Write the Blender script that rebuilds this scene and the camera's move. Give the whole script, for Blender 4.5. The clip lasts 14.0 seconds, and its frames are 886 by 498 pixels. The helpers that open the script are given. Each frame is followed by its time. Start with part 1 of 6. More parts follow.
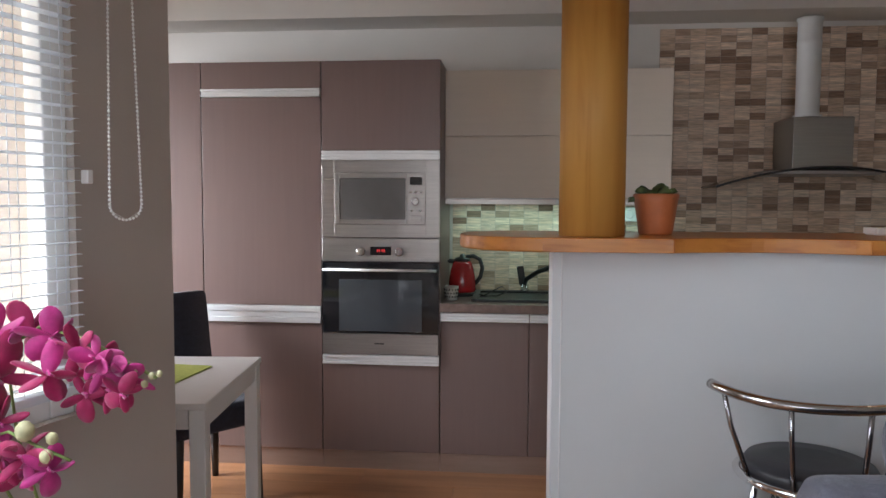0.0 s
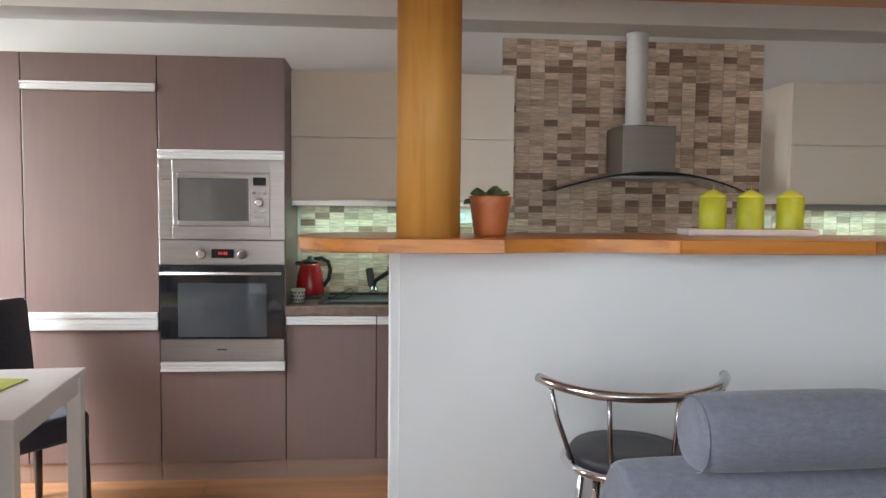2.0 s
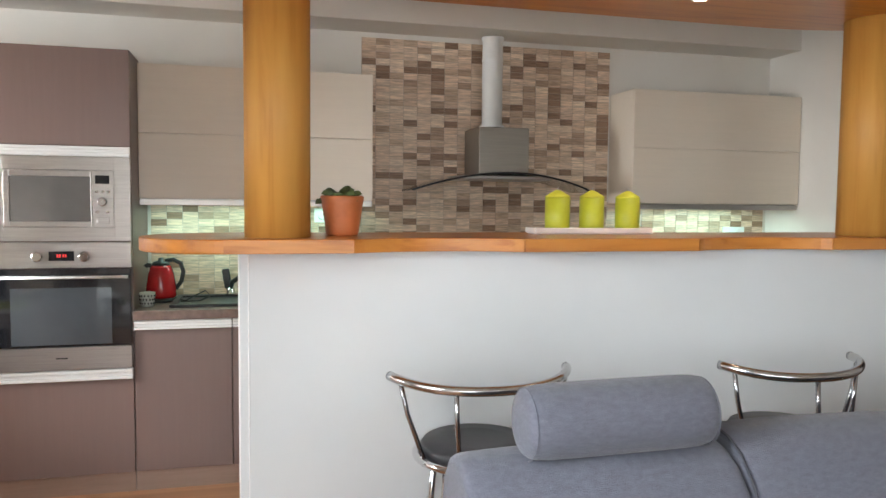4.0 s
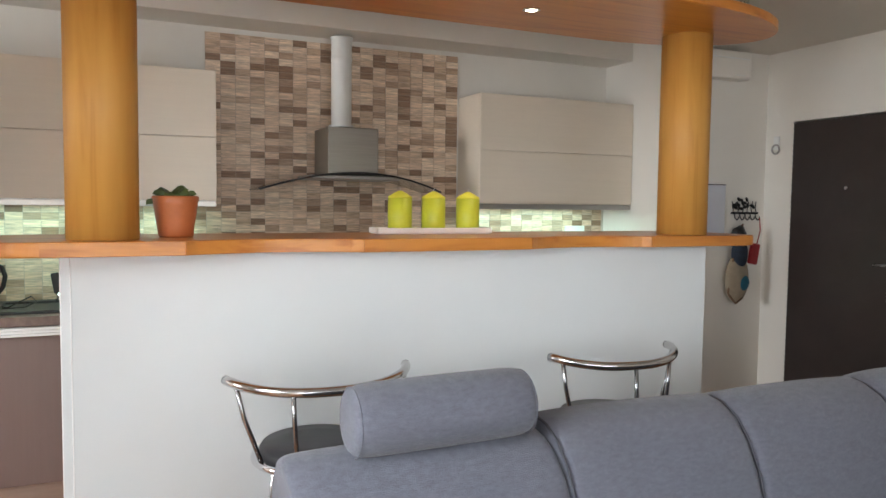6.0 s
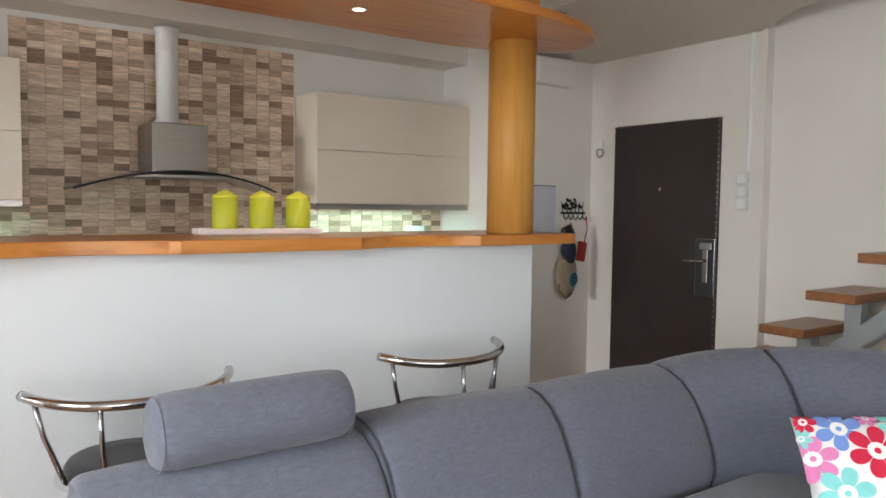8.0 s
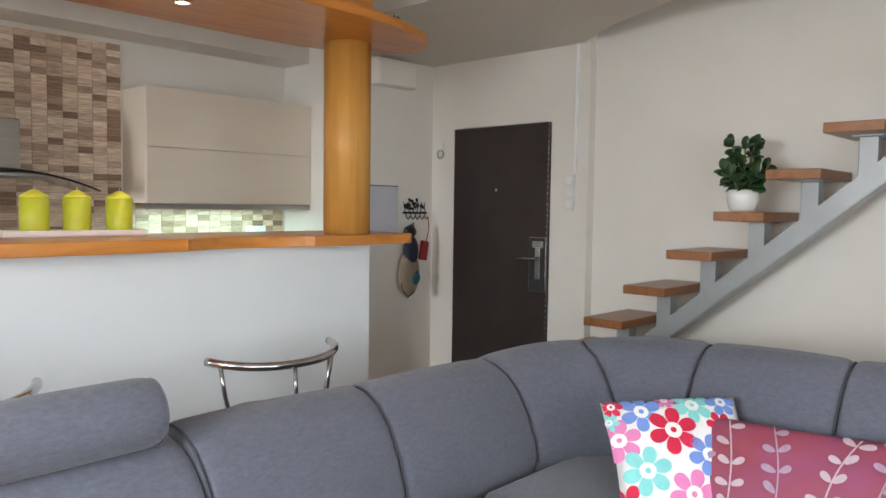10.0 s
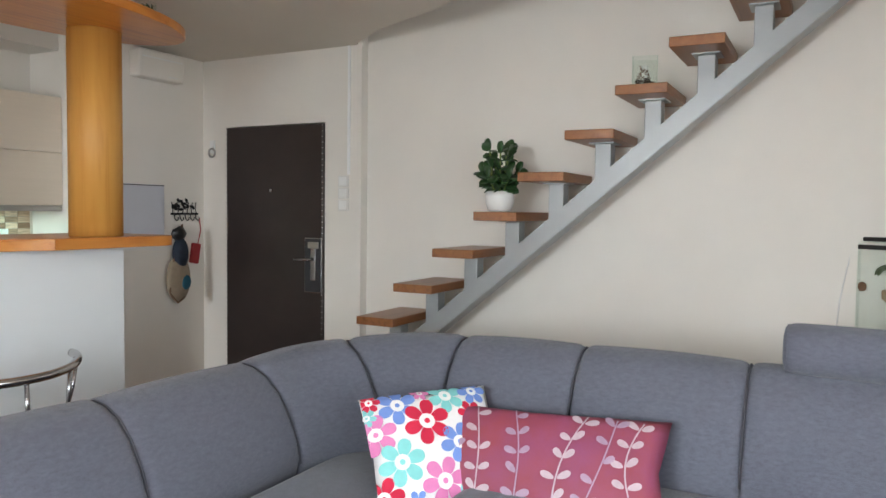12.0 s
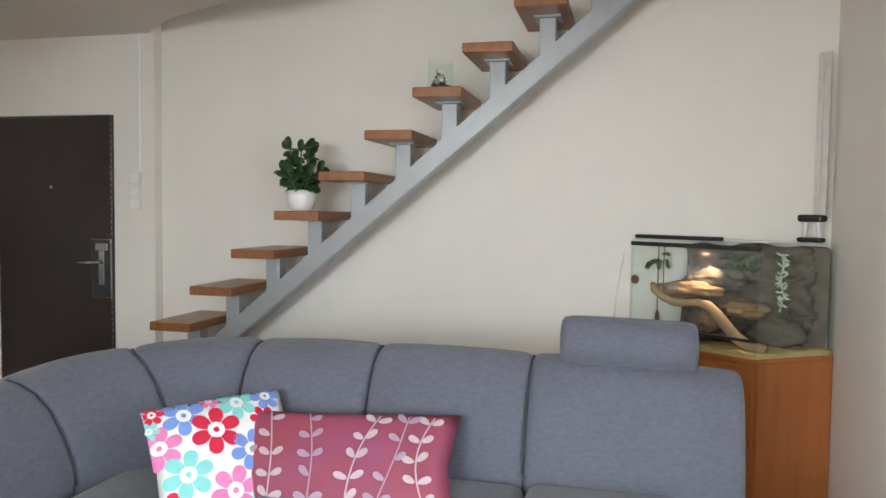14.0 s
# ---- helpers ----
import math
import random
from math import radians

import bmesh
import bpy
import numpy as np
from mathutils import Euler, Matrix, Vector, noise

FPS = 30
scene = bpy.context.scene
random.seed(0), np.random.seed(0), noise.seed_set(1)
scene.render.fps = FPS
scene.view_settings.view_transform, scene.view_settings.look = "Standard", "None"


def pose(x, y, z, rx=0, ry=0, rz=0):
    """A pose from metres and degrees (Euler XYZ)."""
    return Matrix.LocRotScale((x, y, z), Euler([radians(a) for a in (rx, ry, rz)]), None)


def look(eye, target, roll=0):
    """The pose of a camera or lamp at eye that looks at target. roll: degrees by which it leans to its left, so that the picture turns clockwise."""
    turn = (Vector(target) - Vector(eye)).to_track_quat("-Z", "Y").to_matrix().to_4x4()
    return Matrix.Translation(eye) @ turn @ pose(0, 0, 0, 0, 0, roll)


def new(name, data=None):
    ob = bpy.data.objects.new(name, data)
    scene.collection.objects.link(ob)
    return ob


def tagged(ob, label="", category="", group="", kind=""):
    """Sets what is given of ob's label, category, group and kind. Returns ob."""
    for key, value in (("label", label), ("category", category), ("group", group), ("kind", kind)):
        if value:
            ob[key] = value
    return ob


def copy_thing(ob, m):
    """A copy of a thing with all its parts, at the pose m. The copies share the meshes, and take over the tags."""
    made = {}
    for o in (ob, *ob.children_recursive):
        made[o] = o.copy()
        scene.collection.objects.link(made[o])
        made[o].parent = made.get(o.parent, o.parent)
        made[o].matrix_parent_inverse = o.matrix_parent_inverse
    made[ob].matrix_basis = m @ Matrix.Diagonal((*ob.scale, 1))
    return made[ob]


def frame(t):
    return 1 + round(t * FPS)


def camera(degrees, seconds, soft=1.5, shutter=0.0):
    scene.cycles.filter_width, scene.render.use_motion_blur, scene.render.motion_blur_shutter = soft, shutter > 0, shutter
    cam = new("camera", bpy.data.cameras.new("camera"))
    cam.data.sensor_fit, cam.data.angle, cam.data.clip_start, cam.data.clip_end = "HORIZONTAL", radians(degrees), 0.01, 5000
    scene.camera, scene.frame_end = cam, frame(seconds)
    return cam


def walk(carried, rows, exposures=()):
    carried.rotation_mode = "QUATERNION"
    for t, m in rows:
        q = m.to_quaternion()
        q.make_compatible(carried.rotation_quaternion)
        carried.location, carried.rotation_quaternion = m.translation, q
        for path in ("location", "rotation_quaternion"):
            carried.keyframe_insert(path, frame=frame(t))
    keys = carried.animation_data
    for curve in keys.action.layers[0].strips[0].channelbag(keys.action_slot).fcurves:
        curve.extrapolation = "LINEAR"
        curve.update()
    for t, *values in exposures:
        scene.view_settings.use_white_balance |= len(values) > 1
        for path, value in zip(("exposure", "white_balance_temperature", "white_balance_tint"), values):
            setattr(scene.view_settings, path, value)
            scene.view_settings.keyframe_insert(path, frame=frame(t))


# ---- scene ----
cam = camera(61.85, 14.0)
PATH = [
    (0, 1.442, -0.438, 1.372, 5.67, -3.76, -0.25),
    (0.5, 1.471, -0.436, 1.371, 3.20, -3.70, -0.35),
    (1, 1.495, -0.438, 1.372, 0.56, -3.65, -0.39),
    (1.5, 1.512, -0.440, 1.370, -2.18, -3.57, -0.55),
    (2, 1.539, -0.440, 1.369, -4.64, -3.50, -0.54),
    (2.5, 1.560, -0.450, 1.372, -7.13, -3.52, -0.50),
    (3, 1.583, -0.457, 1.373, -9.66, -3.53, -0.51),
    (5.5, 1.675, -0.503, 1.383, -21.50, -3.58, -0.63),
    (6, 1.703, -0.523, 1.384, -24.47, -3.55, -0.66),
    (6.5, 1.730, -0.531, 1.383, -27.61, -3.49, -0.70),
    (7, 1.754, -0.535, 1.381, -30.48, -3.43, -0.69),
    (9.5, 1.832, -0.616, 1.387, -43.74, -3.32, -0.76),
    (10, 1.845, -0.638, 1.391, -46.78, -3.32, -0.78),
    (10.5, 1.862, -0.667, 1.392, -50.11, -3.29, -0.78),
    (11, 1.875, -0.698, 1.393, -53.97, -3.21, -0.79),
    (11.5, 1.901, -0.732, 1.387, -58.02, -3.03, -0.74),
    (12, 1.920, -0.755, 1.387, -62.35, -2.99, -0.75),
    (12.5, 1.936, -0.775, 1.393, -66.55, -3.07, -0.85),
    (13, 1.947, -0.801, 1.398, -70.17, -3.12, -0.77),
    (13.5, 1.957, -0.828, 1.399, -73.23, -3.08, -0.79),
    (14, 1.962, -0.848, 1.398, -75.98, -3.01, -0.79),
]
EXPOSURES = [(0, -1.26, 6200, 15), (1, -1.30, 6250, 14), (2, -0.58, 6300, 11), (3, -0.18, 6450, 10), (7, -0.17, 6500, 10), (10, -0.11, 6420, 10), (14, -0.07, 6380, 9)]
walk(cam, [(t, pose(x, y, z, 90 + pitch, roll, yaw)) for t, x, y, z, yaw, pitch, roll in PATH], EXPOSURES)

# ---------------------------------------------------------------- light
world = bpy.data.worlds.new("world")
scene.world = world
world.use_nodes = True
wn = world.node_tree
sky = wn.nodes.new("ShaderNodeTexSky")
sky.sky_type, sky.sun_disc = "NISHITA", False
sky.sun_elevation, sky.sun_rotation = radians(38), radians(200)
wn.links.new(sky.outputs[0], wn.nodes["Background"].inputs[0])
wn.nodes["Background"].inputs[1].default_value = 0.15


def lamp(name, kind, m, power, color, size=(1, 1), spread=180):
    d = bpy.data.lights.new(name, kind)
    d.energy, d.color = power, color
    if kind == "AREA":
        d.shape, d.size, d.size_y, d.spread = "RECTANGLE", size[0], size[1], radians(spread)
    ob = new(name, d)
    ob.matrix_world = m
    return ob


sun = lamp("sun", "SUN", look((0, 0, 0), (0.35, 0.9, -0.75)), 0.4, (1.0, 0.95, 0.88))
sun.data.angle = radians(12)

# the wall with the blinds runs at an angle; U goes along it from its free end, N points into the room
END = Vector((0.572, 1.362, 0))
U = Vector((-0.276, -0.961, 0)).normalized()
N = Vector((0.961, -0.276, 0)).normalized()
WIN_U0, WIN_U1, WIN_Z0, WIN_Z1 = 0.293, 2.3, 0.90, 2.2


def on_wall(u, n, z):
    return END + U * u + N * n + Vector((0, 0, z))


c1 = on_wall((0.62 + 2.10) / 2, -0.20, (WIN_Z0 + WIN_Z1) / 2)
lamp("daylight_side_window", "AREA", look(c1, c1 + N + Vector((0, 0, -1.15))), 172, (0.90, 0.965, 1.0), (1.48, 1.25), 150)
# window behind the walk, in the long wall
BACK_X0, BACK_X1, BACK_Z0, BACK_Z1 = 0.4, 3.5, 0.25, 2.15
c2 = Vector(((BACK_X0 + BACK_X1) / 2, -2.10, (BACK_Z0 + BACK_Z1) / 2 + 0.1))
lamp("daylight_back_window", "AREA", look(c2, c2 + Vector((0, 1, -0.75))), 50, (0.92, 0.97, 1.0), (2.9, 1.6))
# window of the dining corner
c3 = Vector((-2.24, 2.45, 1.55))
lamp("daylight_dining_window", "AREA", look(c3, c3 + Vector((1, 0.82, -0.68))), 215, (0.92, 0.97, 1.0), (1.5, 1.2), 97)
# weak fill added above the stairs; the closed ceiling there has no window
lamp("stairwell_fill", "AREA", look((5.3, -0.4, 4.1), (5.3, -0.4, 0)), 0.8, (1.0, 0.93, 0.80), (0.9, 1.4))
# tubes under the wall cabinets
lamp("under_cabinet_tube", "AREA", look((1.64, 3.56, 1.352), (1.64, 3.60, 0)), 4.6, (0.58, 1.0, 0.86), (1.0, 0.05))
lamp("under_cabinet_tube", "AREA", look((4.22, 3.56, 1.352), (4.22, 3.60, 0)), 4.8, (0.58, 1.0, 0.90), (0.85, 0.05))
# spot in the wooden shelf, heat lamp of the terrarium
sp = lamp("shelf_spot", "SPOT", look((3.21, 1.985, 2.126), (3.21, 1.985, 0)), 12, (1.0, 0.83, 0.6))
sp.data.spot_size, sp.data.spot_blend, sp.data.shadow_soft_size = radians(95), 0.6, 0.02
hs = lamp("heat_lamp", "SPOT", look((5.56, -1.21, 1.24), (5.53, -1.17, 0.9)), 12, (1.0, 0.66, 0.38))
hs.data.spot_size, hs.data.spot_blend, hs.data.shadow_soft_size = radians(80), 0.7, 0.02

# ---------------------------------------------------------------- materials


def material(name, color, rough=0.5, metal=0.0, spec=0.5, vary=0.0, scale=6.0, stretch=(1, 1, 1), bump=0.0, bump_scale=80.0, second=None, coat=0.0, sheen=0.0, rough_vary=0.0, fine=0.0):
    """A principled material with a coarse mottling and a fine relief, both in object space."""
    m = bpy.data.materials.new(name)
    m.use_nodes = True
    nt = m.node_tree
    b = nt.nodes["Principled BSDF"]
    b.inputs["Base Color"].default_value = (*color, 1)
    b.inputs["Roughness"].default_value, b.inputs["Metallic"].default_value = rough, metal
    b.inputs["Specular IOR Level"].default_value = spec
    b.inputs["Coat Weight"].default_value, b.inputs["Coat Roughness"].default_value = coat, 0.12
    b.inputs["Sheen Weight"].default_value = sheen
    tc = nt.nodes.new("ShaderNodeTexCoord")
    mp = nt.nodes.new("ShaderNodeMapping")
    mp.inputs["Scale"].default_value = stretch
    nt.links.new(tc.outputs["Object"], mp.inputs[0])
    if vary or second:
        n1 = nt.nodes.new("ShaderNodeTexNoise")
        n1.inputs["Scale"].default_value, n1.inputs["Detail"].default_value, n1.inputs["Roughness"].default_value = scale, 8, 0.62
        nt.links.new(mp.outputs[0], n1.inputs["Vector"])
        ramp = nt.nodes.new("ShaderNodeValToRGB")
        lo = second or tuple(c * (1 - vary) for c in color)
        hi = color if second else tuple(min(1, c * (1 + vary)) for c in color)
        ramp.color_ramp.elements[0].position, ramp.color_ramp.elements[1].position = 0.32, 0.68
        ramp.color_ramp.elements[0].color, ramp.color_ramp.elements[1].color = (*lo, 1), (*hi, 1)
        nt.links.new(n1.outputs["Fac"], ramp.inputs[0])
        out = ramp.outputs[0]
        if fine:
            n3 = nt.nodes.new("ShaderNodeTexNoise")
            n3.inputs["Scale"].default_value, n3.inputs["Detail"].default_value = scale * 9, 4
            nt.links.new(mp.outputs[0], n3.inputs["Vector"])
            mr3 = nt.nodes.new("ShaderNodeMapRange")
            mr3.inputs[1].default_value, mr3.inputs[2].default_value = 0.3, 0.7
            mr3.inputs[3].default_value, mr3.inputs[4].default_value = 1 - fine, 1 + fine
            nt.links.new(n3.outputs["Fac"], mr3.inputs[0])
            mx = nt.nodes.new("ShaderNodeMix")
            mx.data_type, mx.blend_type = "RGBA", "MULTIPLY"
            mx.inputs[0].default_value = 1
            nt.links.new(out, mx.inputs[6])
            nt.links.new(mr3.outputs[0], mx.inputs[7])
            out = mx.outputs[2]
        nt.links.new(out, b.inputs["Base Color"])
        if rough_vary:
            mr = nt.nodes.new("ShaderNodeMapRange")
            mr.inputs[3].default_value, mr.inputs[4].default_value = rough - rough_vary, rough + rough_vary
            nt.links.new(n1.outputs["Fac"], mr.inputs[0])
            nt.links.new(mr.outputs[0], b.inputs["Roughness"])
    if bump:
        n2 = nt.nodes.new("ShaderNodeTexNoise")
        n2.inputs["Scale"].default_value, n2.inputs["Detail"].default_value = bump_scale, 5
        nt.links.new(mp.outputs[0], n2.inputs["Vector"])
        bp = nt.nodes.new("ShaderNodeBump")
        bp.inputs["Strength"].default_value, bp.inputs["Distance"].default_value = bump, 0.004
        nt.links.new(n2.outputs["Fac"], bp.inputs["Height"])
        nt.links.new(bp.outputs[0], b.inputs["Normal"])
    return m


def wood(name, light, dark, axis=0, rough=0.3, coat=0.4, ring=16.0, per_object=False):
    """Lacquered wood whose grain runs along the axis (0 x, 1 y, 2 z)."""
    m = bpy.data.materials.new(name)
    m.use_nodes = True
    nt = m.node_tree
    b = nt.nodes["Principled BSDF"]
    tc = nt.nodes.new("ShaderNodeTexCoord")
    mp = nt.nodes.new("ShaderNodeMapping")
    st = [ring, ring, ring]
    st[axis] = ring * 0.07
    mp.inputs["Scale"].default_value = st
    nt.links.new(tc.outputs["Object"], mp.inputs[0])
    if per_object:
        oi = nt.nodes.new("ShaderNodeObjectInfo")
        ml = nt.nodes.new("ShaderNodeMath")
        ml.operation = "MULTIPLY"
        ml.inputs[1].default_value = 37.0
        nt.links.new(oi.outputs["Random"], ml.inputs[0])
        cb = nt.nodes.new("ShaderNodeCombineXYZ")
        for k in range(3):
            nt.links.new(ml.outputs[0], cb.inputs[k])
        nt.links.new(cb.outputs[0], mp.inputs["Location"])
    n1 = nt.nodes.new("ShaderNodeTexNoise")
    n1.inputs["Scale"].default_value, n1.inputs["Detail"].default_value, n1.inputs["Distortion"].default_value = 1.6, 10, 0.6
    nt.links.new(mp.outputs[0], n1.inputs["Vector"])
    ramp = nt.nodes.new("ShaderNodeValToRGB")
    e = ramp.color_ramp.elements
    e[0].position, e[1].position = 0.3, 0.7
    e[0].color, e[1].color = (*dark, 1), (*light, 1)
    mid = e.new(0.47)
    mid.color = (*[0.65 * a + 0.35 * c for a, c in zip(light, dark)], 1)
    nt.links.new(n1.outputs["Fac"], ramp.inputs[0])
    nt.links.new(ramp.outputs[0], b.inputs["Base Color"])
    b.inputs["Roughness"].default_value, b.inputs["Coat Weight"].default_value, b.inputs["Coat Roughness"].default_value = rough, coat, 0.15
    bp = nt.nodes.new("ShaderNodeBump")
    bp.inputs["Strength"].default_value, bp.inputs["Distance"].default_value = 0.12, 0.002
    nt.links.new(n1.outputs["Fac"], bp.inputs["Height"])
    nt.links.new(bp.outputs[0], b.inputs["Normal"])
    return m


def tile_material(name, island):
    """Glazed stone-look tiles: one of several browns and beiges a tile, with horizontal streaks."""
    m = bpy.data.materials.new(name)
    m.use_nodes = True
    nt = m.node_tree
    b = nt.nodes["Principled BSDF"]
    src = nt.nodes.new("ShaderNodeNewGeometry" if island else "ShaderNodeObjectInfo")
    rnd = src.outputs["Random Per Island" if island else "Random"]
    ramp = nt.nodes.new("ShaderNodeValToRGB")
    ramp.color_ramp.interpolation = "CONSTANT"
    tones = [(0.0, (0.305, 0.19, 0.122)), (0.13, (0.452, 0.311, 0.215)), (0.22, (0.588, 0.424, 0.299)), (0.38, (0.678, 0.508, 0.373)), (0.6, (0.757, 0.582, 0.441)), (0.84, (0.814, 0.655, 0.508))]
    e = ramp.color_ramp.elements
    e[0].position, e[0].color = tones[0][0], (*tones[0][1], 1)
    e[1].position, e[1].color = tones[1][0], (*tones[1][1], 1)
    for p, c in tones[2:]:
        k = e.new(p)
        k.color = (*c, 1)
    nt.links.new(rnd, ramp.inputs[0])
    tc = nt.nodes.new("ShaderNodeTexCoord")
    mp = nt.nodes.new("ShaderNodeMapping")
    mp.inputs["Scale"].default_value = (13, 13, 150)
    nt.links.new(tc.outputs["Object"], mp.inputs[0])
    ml = nt.nodes.new("ShaderNodeMath")
    ml.operation = "MULTIPLY"
    ml.inputs[1].default_value = 60.0
    nt.links.new(rnd, ml.inputs[0])
    cb = nt.nodes.new("ShaderNodeCombineXYZ")
    nt.links.new(ml.outputs[0], cb.inputs[1])
    nt.links.new(cb.outputs[0], mp.inputs["Location"])
    n1 = nt.nodes.new("ShaderNodeTexNoise")
    n1.inputs["Scale"].default_value, n1.inputs["Detail"].default_value, n1.inputs["Distortion"].default_value = 1.0, 5, 0.5
    nt.links.new(mp.outputs[0], n1.inputs["Vector"])
    mr = nt.nodes.new("ShaderNodeMapRange")
    mr.inputs[1].default_value, mr.inputs[2].default_value, mr.inputs[3].default_value, mr.inputs[4].default_value = 0.3, 0.7, 0.66, 1.26
    nt.links.new(n1.outputs["Fac"], mr.inputs[0])
    mx = nt.nodes.new("ShaderNodeMix")
    mx.data_type, mx.blend_type = "RGBA", "MULTIPLY"
    mx.inputs[0].default_value = 1
    nt.links.new(ramp.outputs[0], mx.inputs[6])
    nt.links.new(mr.outputs[0], mx.inputs[7])
    nt.links.new(mx.outputs[2], b.inputs["Base Color"])
    b.inputs["Roughness"].default_value = 0.48
    return m


def glass(name, color=(1, 1, 1), rough=0.0):
    m = bpy.data.materials.new(name)
    m.use_nodes = True
    b = m.node_tree.nodes["Principled BSDF"]
    b.inputs["Base Color"].default_value = (*color, 1)
    b.inputs["Roughness"].default_value, b.inputs["Transmission Weight"].default_value, b.inputs["IOR"].default_value = rough, 1.0, 1.45
    return m


def thin_glass(name, tint):
    """A thin clear pane: it lets light straight through and mirrors a little."""
    m = bpy.data.materials.new(name)
    m.use_nodes = True
    nt = m.node_tree
    nt.nodes.remove(nt.nodes["Principled BSDF"])
    clear, gloss = nt.nodes.new("ShaderNodeBsdfTransparent"), nt.nodes.new("ShaderNodeBsdfGlossy")
    clear.inputs["Color"].default_value = (*tint, 1)
    gloss.inputs["Roughness"].default_value = 0.02
    mix = nt.nodes.new("ShaderNodeMixShader")
    mix.inputs[0].default_value = 0.05
    nt.links.new(clear.outputs[0], mix.inputs[1])
    nt.links.new(gloss.outputs[0], mix.inputs[2])
    nt.links.new(mix.outputs[0], nt.nodes["Material Output"].inputs[0])
    return m


def glow(name, color, strength):
    m = bpy.data.materials.new(name)
    m.use_nodes = True
    b = m.node_tree.nodes["Principled BSDF"]
    b.inputs["Base Color"].default_value = (*color, 1)
    b.inputs["Emission Color"].default_value, b.inputs["Emission Strength"].default_value = (*color, 1), strength
    return m


PAINT = material("white_wall_paint", (0.78, 0.745, 0.688), 0.85, vary=0.03, scale=1.3, bump=0.08, bump_scale=160)
PAINT_COOL = material("bar_wall_paint", (0.73, 0.76, 0.775), 0.8, vary=0.025, scale=1.1, bump=0.08, bump_scale=160)
PAINT_TAUPE = material("taupe_wall_paint", (0.43, 0.375, 0.325), 0.85, vary=0.04, scale=1.5, bump=0.08, bump_scale=160)
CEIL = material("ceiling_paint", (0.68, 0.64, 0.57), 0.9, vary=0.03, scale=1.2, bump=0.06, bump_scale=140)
TRIM_WHITE = material("white_trim", (0.85, 0.85, 0.84), 0.45, vary=0.02, scale=3)
DARK_LAM = material("dark_brown_laminate", (0.160, 0.104, 0.090), 0.34, spec=0.8, vary=0.035, scale=7, stretch=(9, 9, 0.35), bump=0.03, bump_scale=40, fine=0.015, rough_vary=0.03)
PLINTH = material("bronze_plinth", (0.34, 0.25, 0.205), 0.36, 0.6, vary=0.06, scale=8, stretch=(0.5, 9, 9), fine=0.03)
BEIGE_LAM = material("beige_laminate", (0.75, 0.66, 0.55), 0.36, vary=0.018, scale=7, stretch=(0.4, 9, 9), bump=0.03, bump_scale=40, fine=0.014)
WORKTOP = material("brown_worktop", (0.16, 0.105, 0.085), 0.4, vary=0.25, scale=30, bump=0.05)
ALU = material("brushed_aluminium", (0.86, 0.87, 0.87), 0.38, 0.7, vary=0.05, scale=20, stretch=(0.3, 10, 10))
STEEL = material("brushed_steel", (0.42, 0.40, 0.385), 0.3, 0.95, vary=0.09, scale=9, stretch=(0.5, 9, 14), fine=0.05, rough_vary=0.06)
HOOD_STEEL = material("dull_hood_steel", (0.33, 0.315, 0.285), 0.34, 0.9, vary=0.06, scale=9, stretch=(0.5, 9, 14))
CHROME = material("chrome", (0.75, 0.75, 0.76), 0.08, 1.0, vary=0.04, scale=12, rough_vary=0.04)
STOOL_CHROME = material("worn_chrome", (0.55, 0.54, 0.54), 0.16, 1.0, vary=0.10, scale=10, rough_vary=0.05)
DARK_CHROME = material("dark_chrome_tube", (0.42, 0.42, 0.44), 0.2, 1.0, vary=0.08, scale=12)
BLACK_GLASS = material("black_oven_glass", (0.012, 0.012, 0.014), 0.06, spec=0.7, vary=0.1, scale=4)
GREY_GLASS = material("grey_door_glass", (0.11, 0.105, 0.10), 0.05, spec=0.9, vary=0.1, scale=4)
# base lifted towards blue for the daylight mirrored in the dark glass
OVEN_GLASS = material("blue_sheen_oven_window", (0.050, 0.057, 0.064), 0.05, spec=0.8, vary=0.1, scale=4)
BLACK = material("black_plastic", (0.016, 0.016, 0.017), 0.35, vary=0.2, scale=30)
WHITE_PLASTIC = material("white_plastic", (0.78, 0.78, 0.76), 0.4, vary=0.03, scale=10)
BAR_WOOD = wood("honey_bar_wood", (0.60, 0.225, 0.032), (0.42, 0.13, 0.014), 0, 0.33, 0.15)
BAND_WOOD = wood("honey_edge_wood", (0.62, 0.25, 0.045), (0.40, 0.12, 0.014), 0, 0.33, 0.15, 16.0, True)
COLUMN_WOOD = wood("honey_column_wood", (0.64, 0.33, 0.072), (0.50, 0.225, 0.038), 2, 0.55, 0.05, 15)
TREAD_WOOD = wood("oak_tread_wood", (0.29, 0.112, 0.034), (0.18, 0.062, 0.018), 0, 0.38, 0.15, 18, True)
FLOOR_WOOD = wood("laminate_floor_wood", (0.40, 0.19, 0.085), (0.25, 0.105, 0.042), 0, 0.35, 0.2, 9, True)
CHERRY = wood("cherry_veneer", (0.44, 0.155, 0.040), (0.35, 0.11, 0.026), 2, 0.38, 0.25, 10)
TILE = tile_material("stone_look_tile", False)
TILE_FIELD = tile_material("stone_look_tile_field", True)
GROUT = material("grey_grout", (0.50, 0.41, 0.34), 0.9, vary=0.06, scale=20, bump=0.1)
FABRIC = material("grey_blue_weave", (0.106, 0.111, 0.142), 0.92, vary=0.15, scale=75, stretch=(0.6, 0.6, 1.5), bump=0.5, bump_scale=420, sheen=0.2, fine=0.22)
PIPING = material("dark_seam", (0.055, 0.055, 0.066), 0.95, vary=0.1, scale=60)
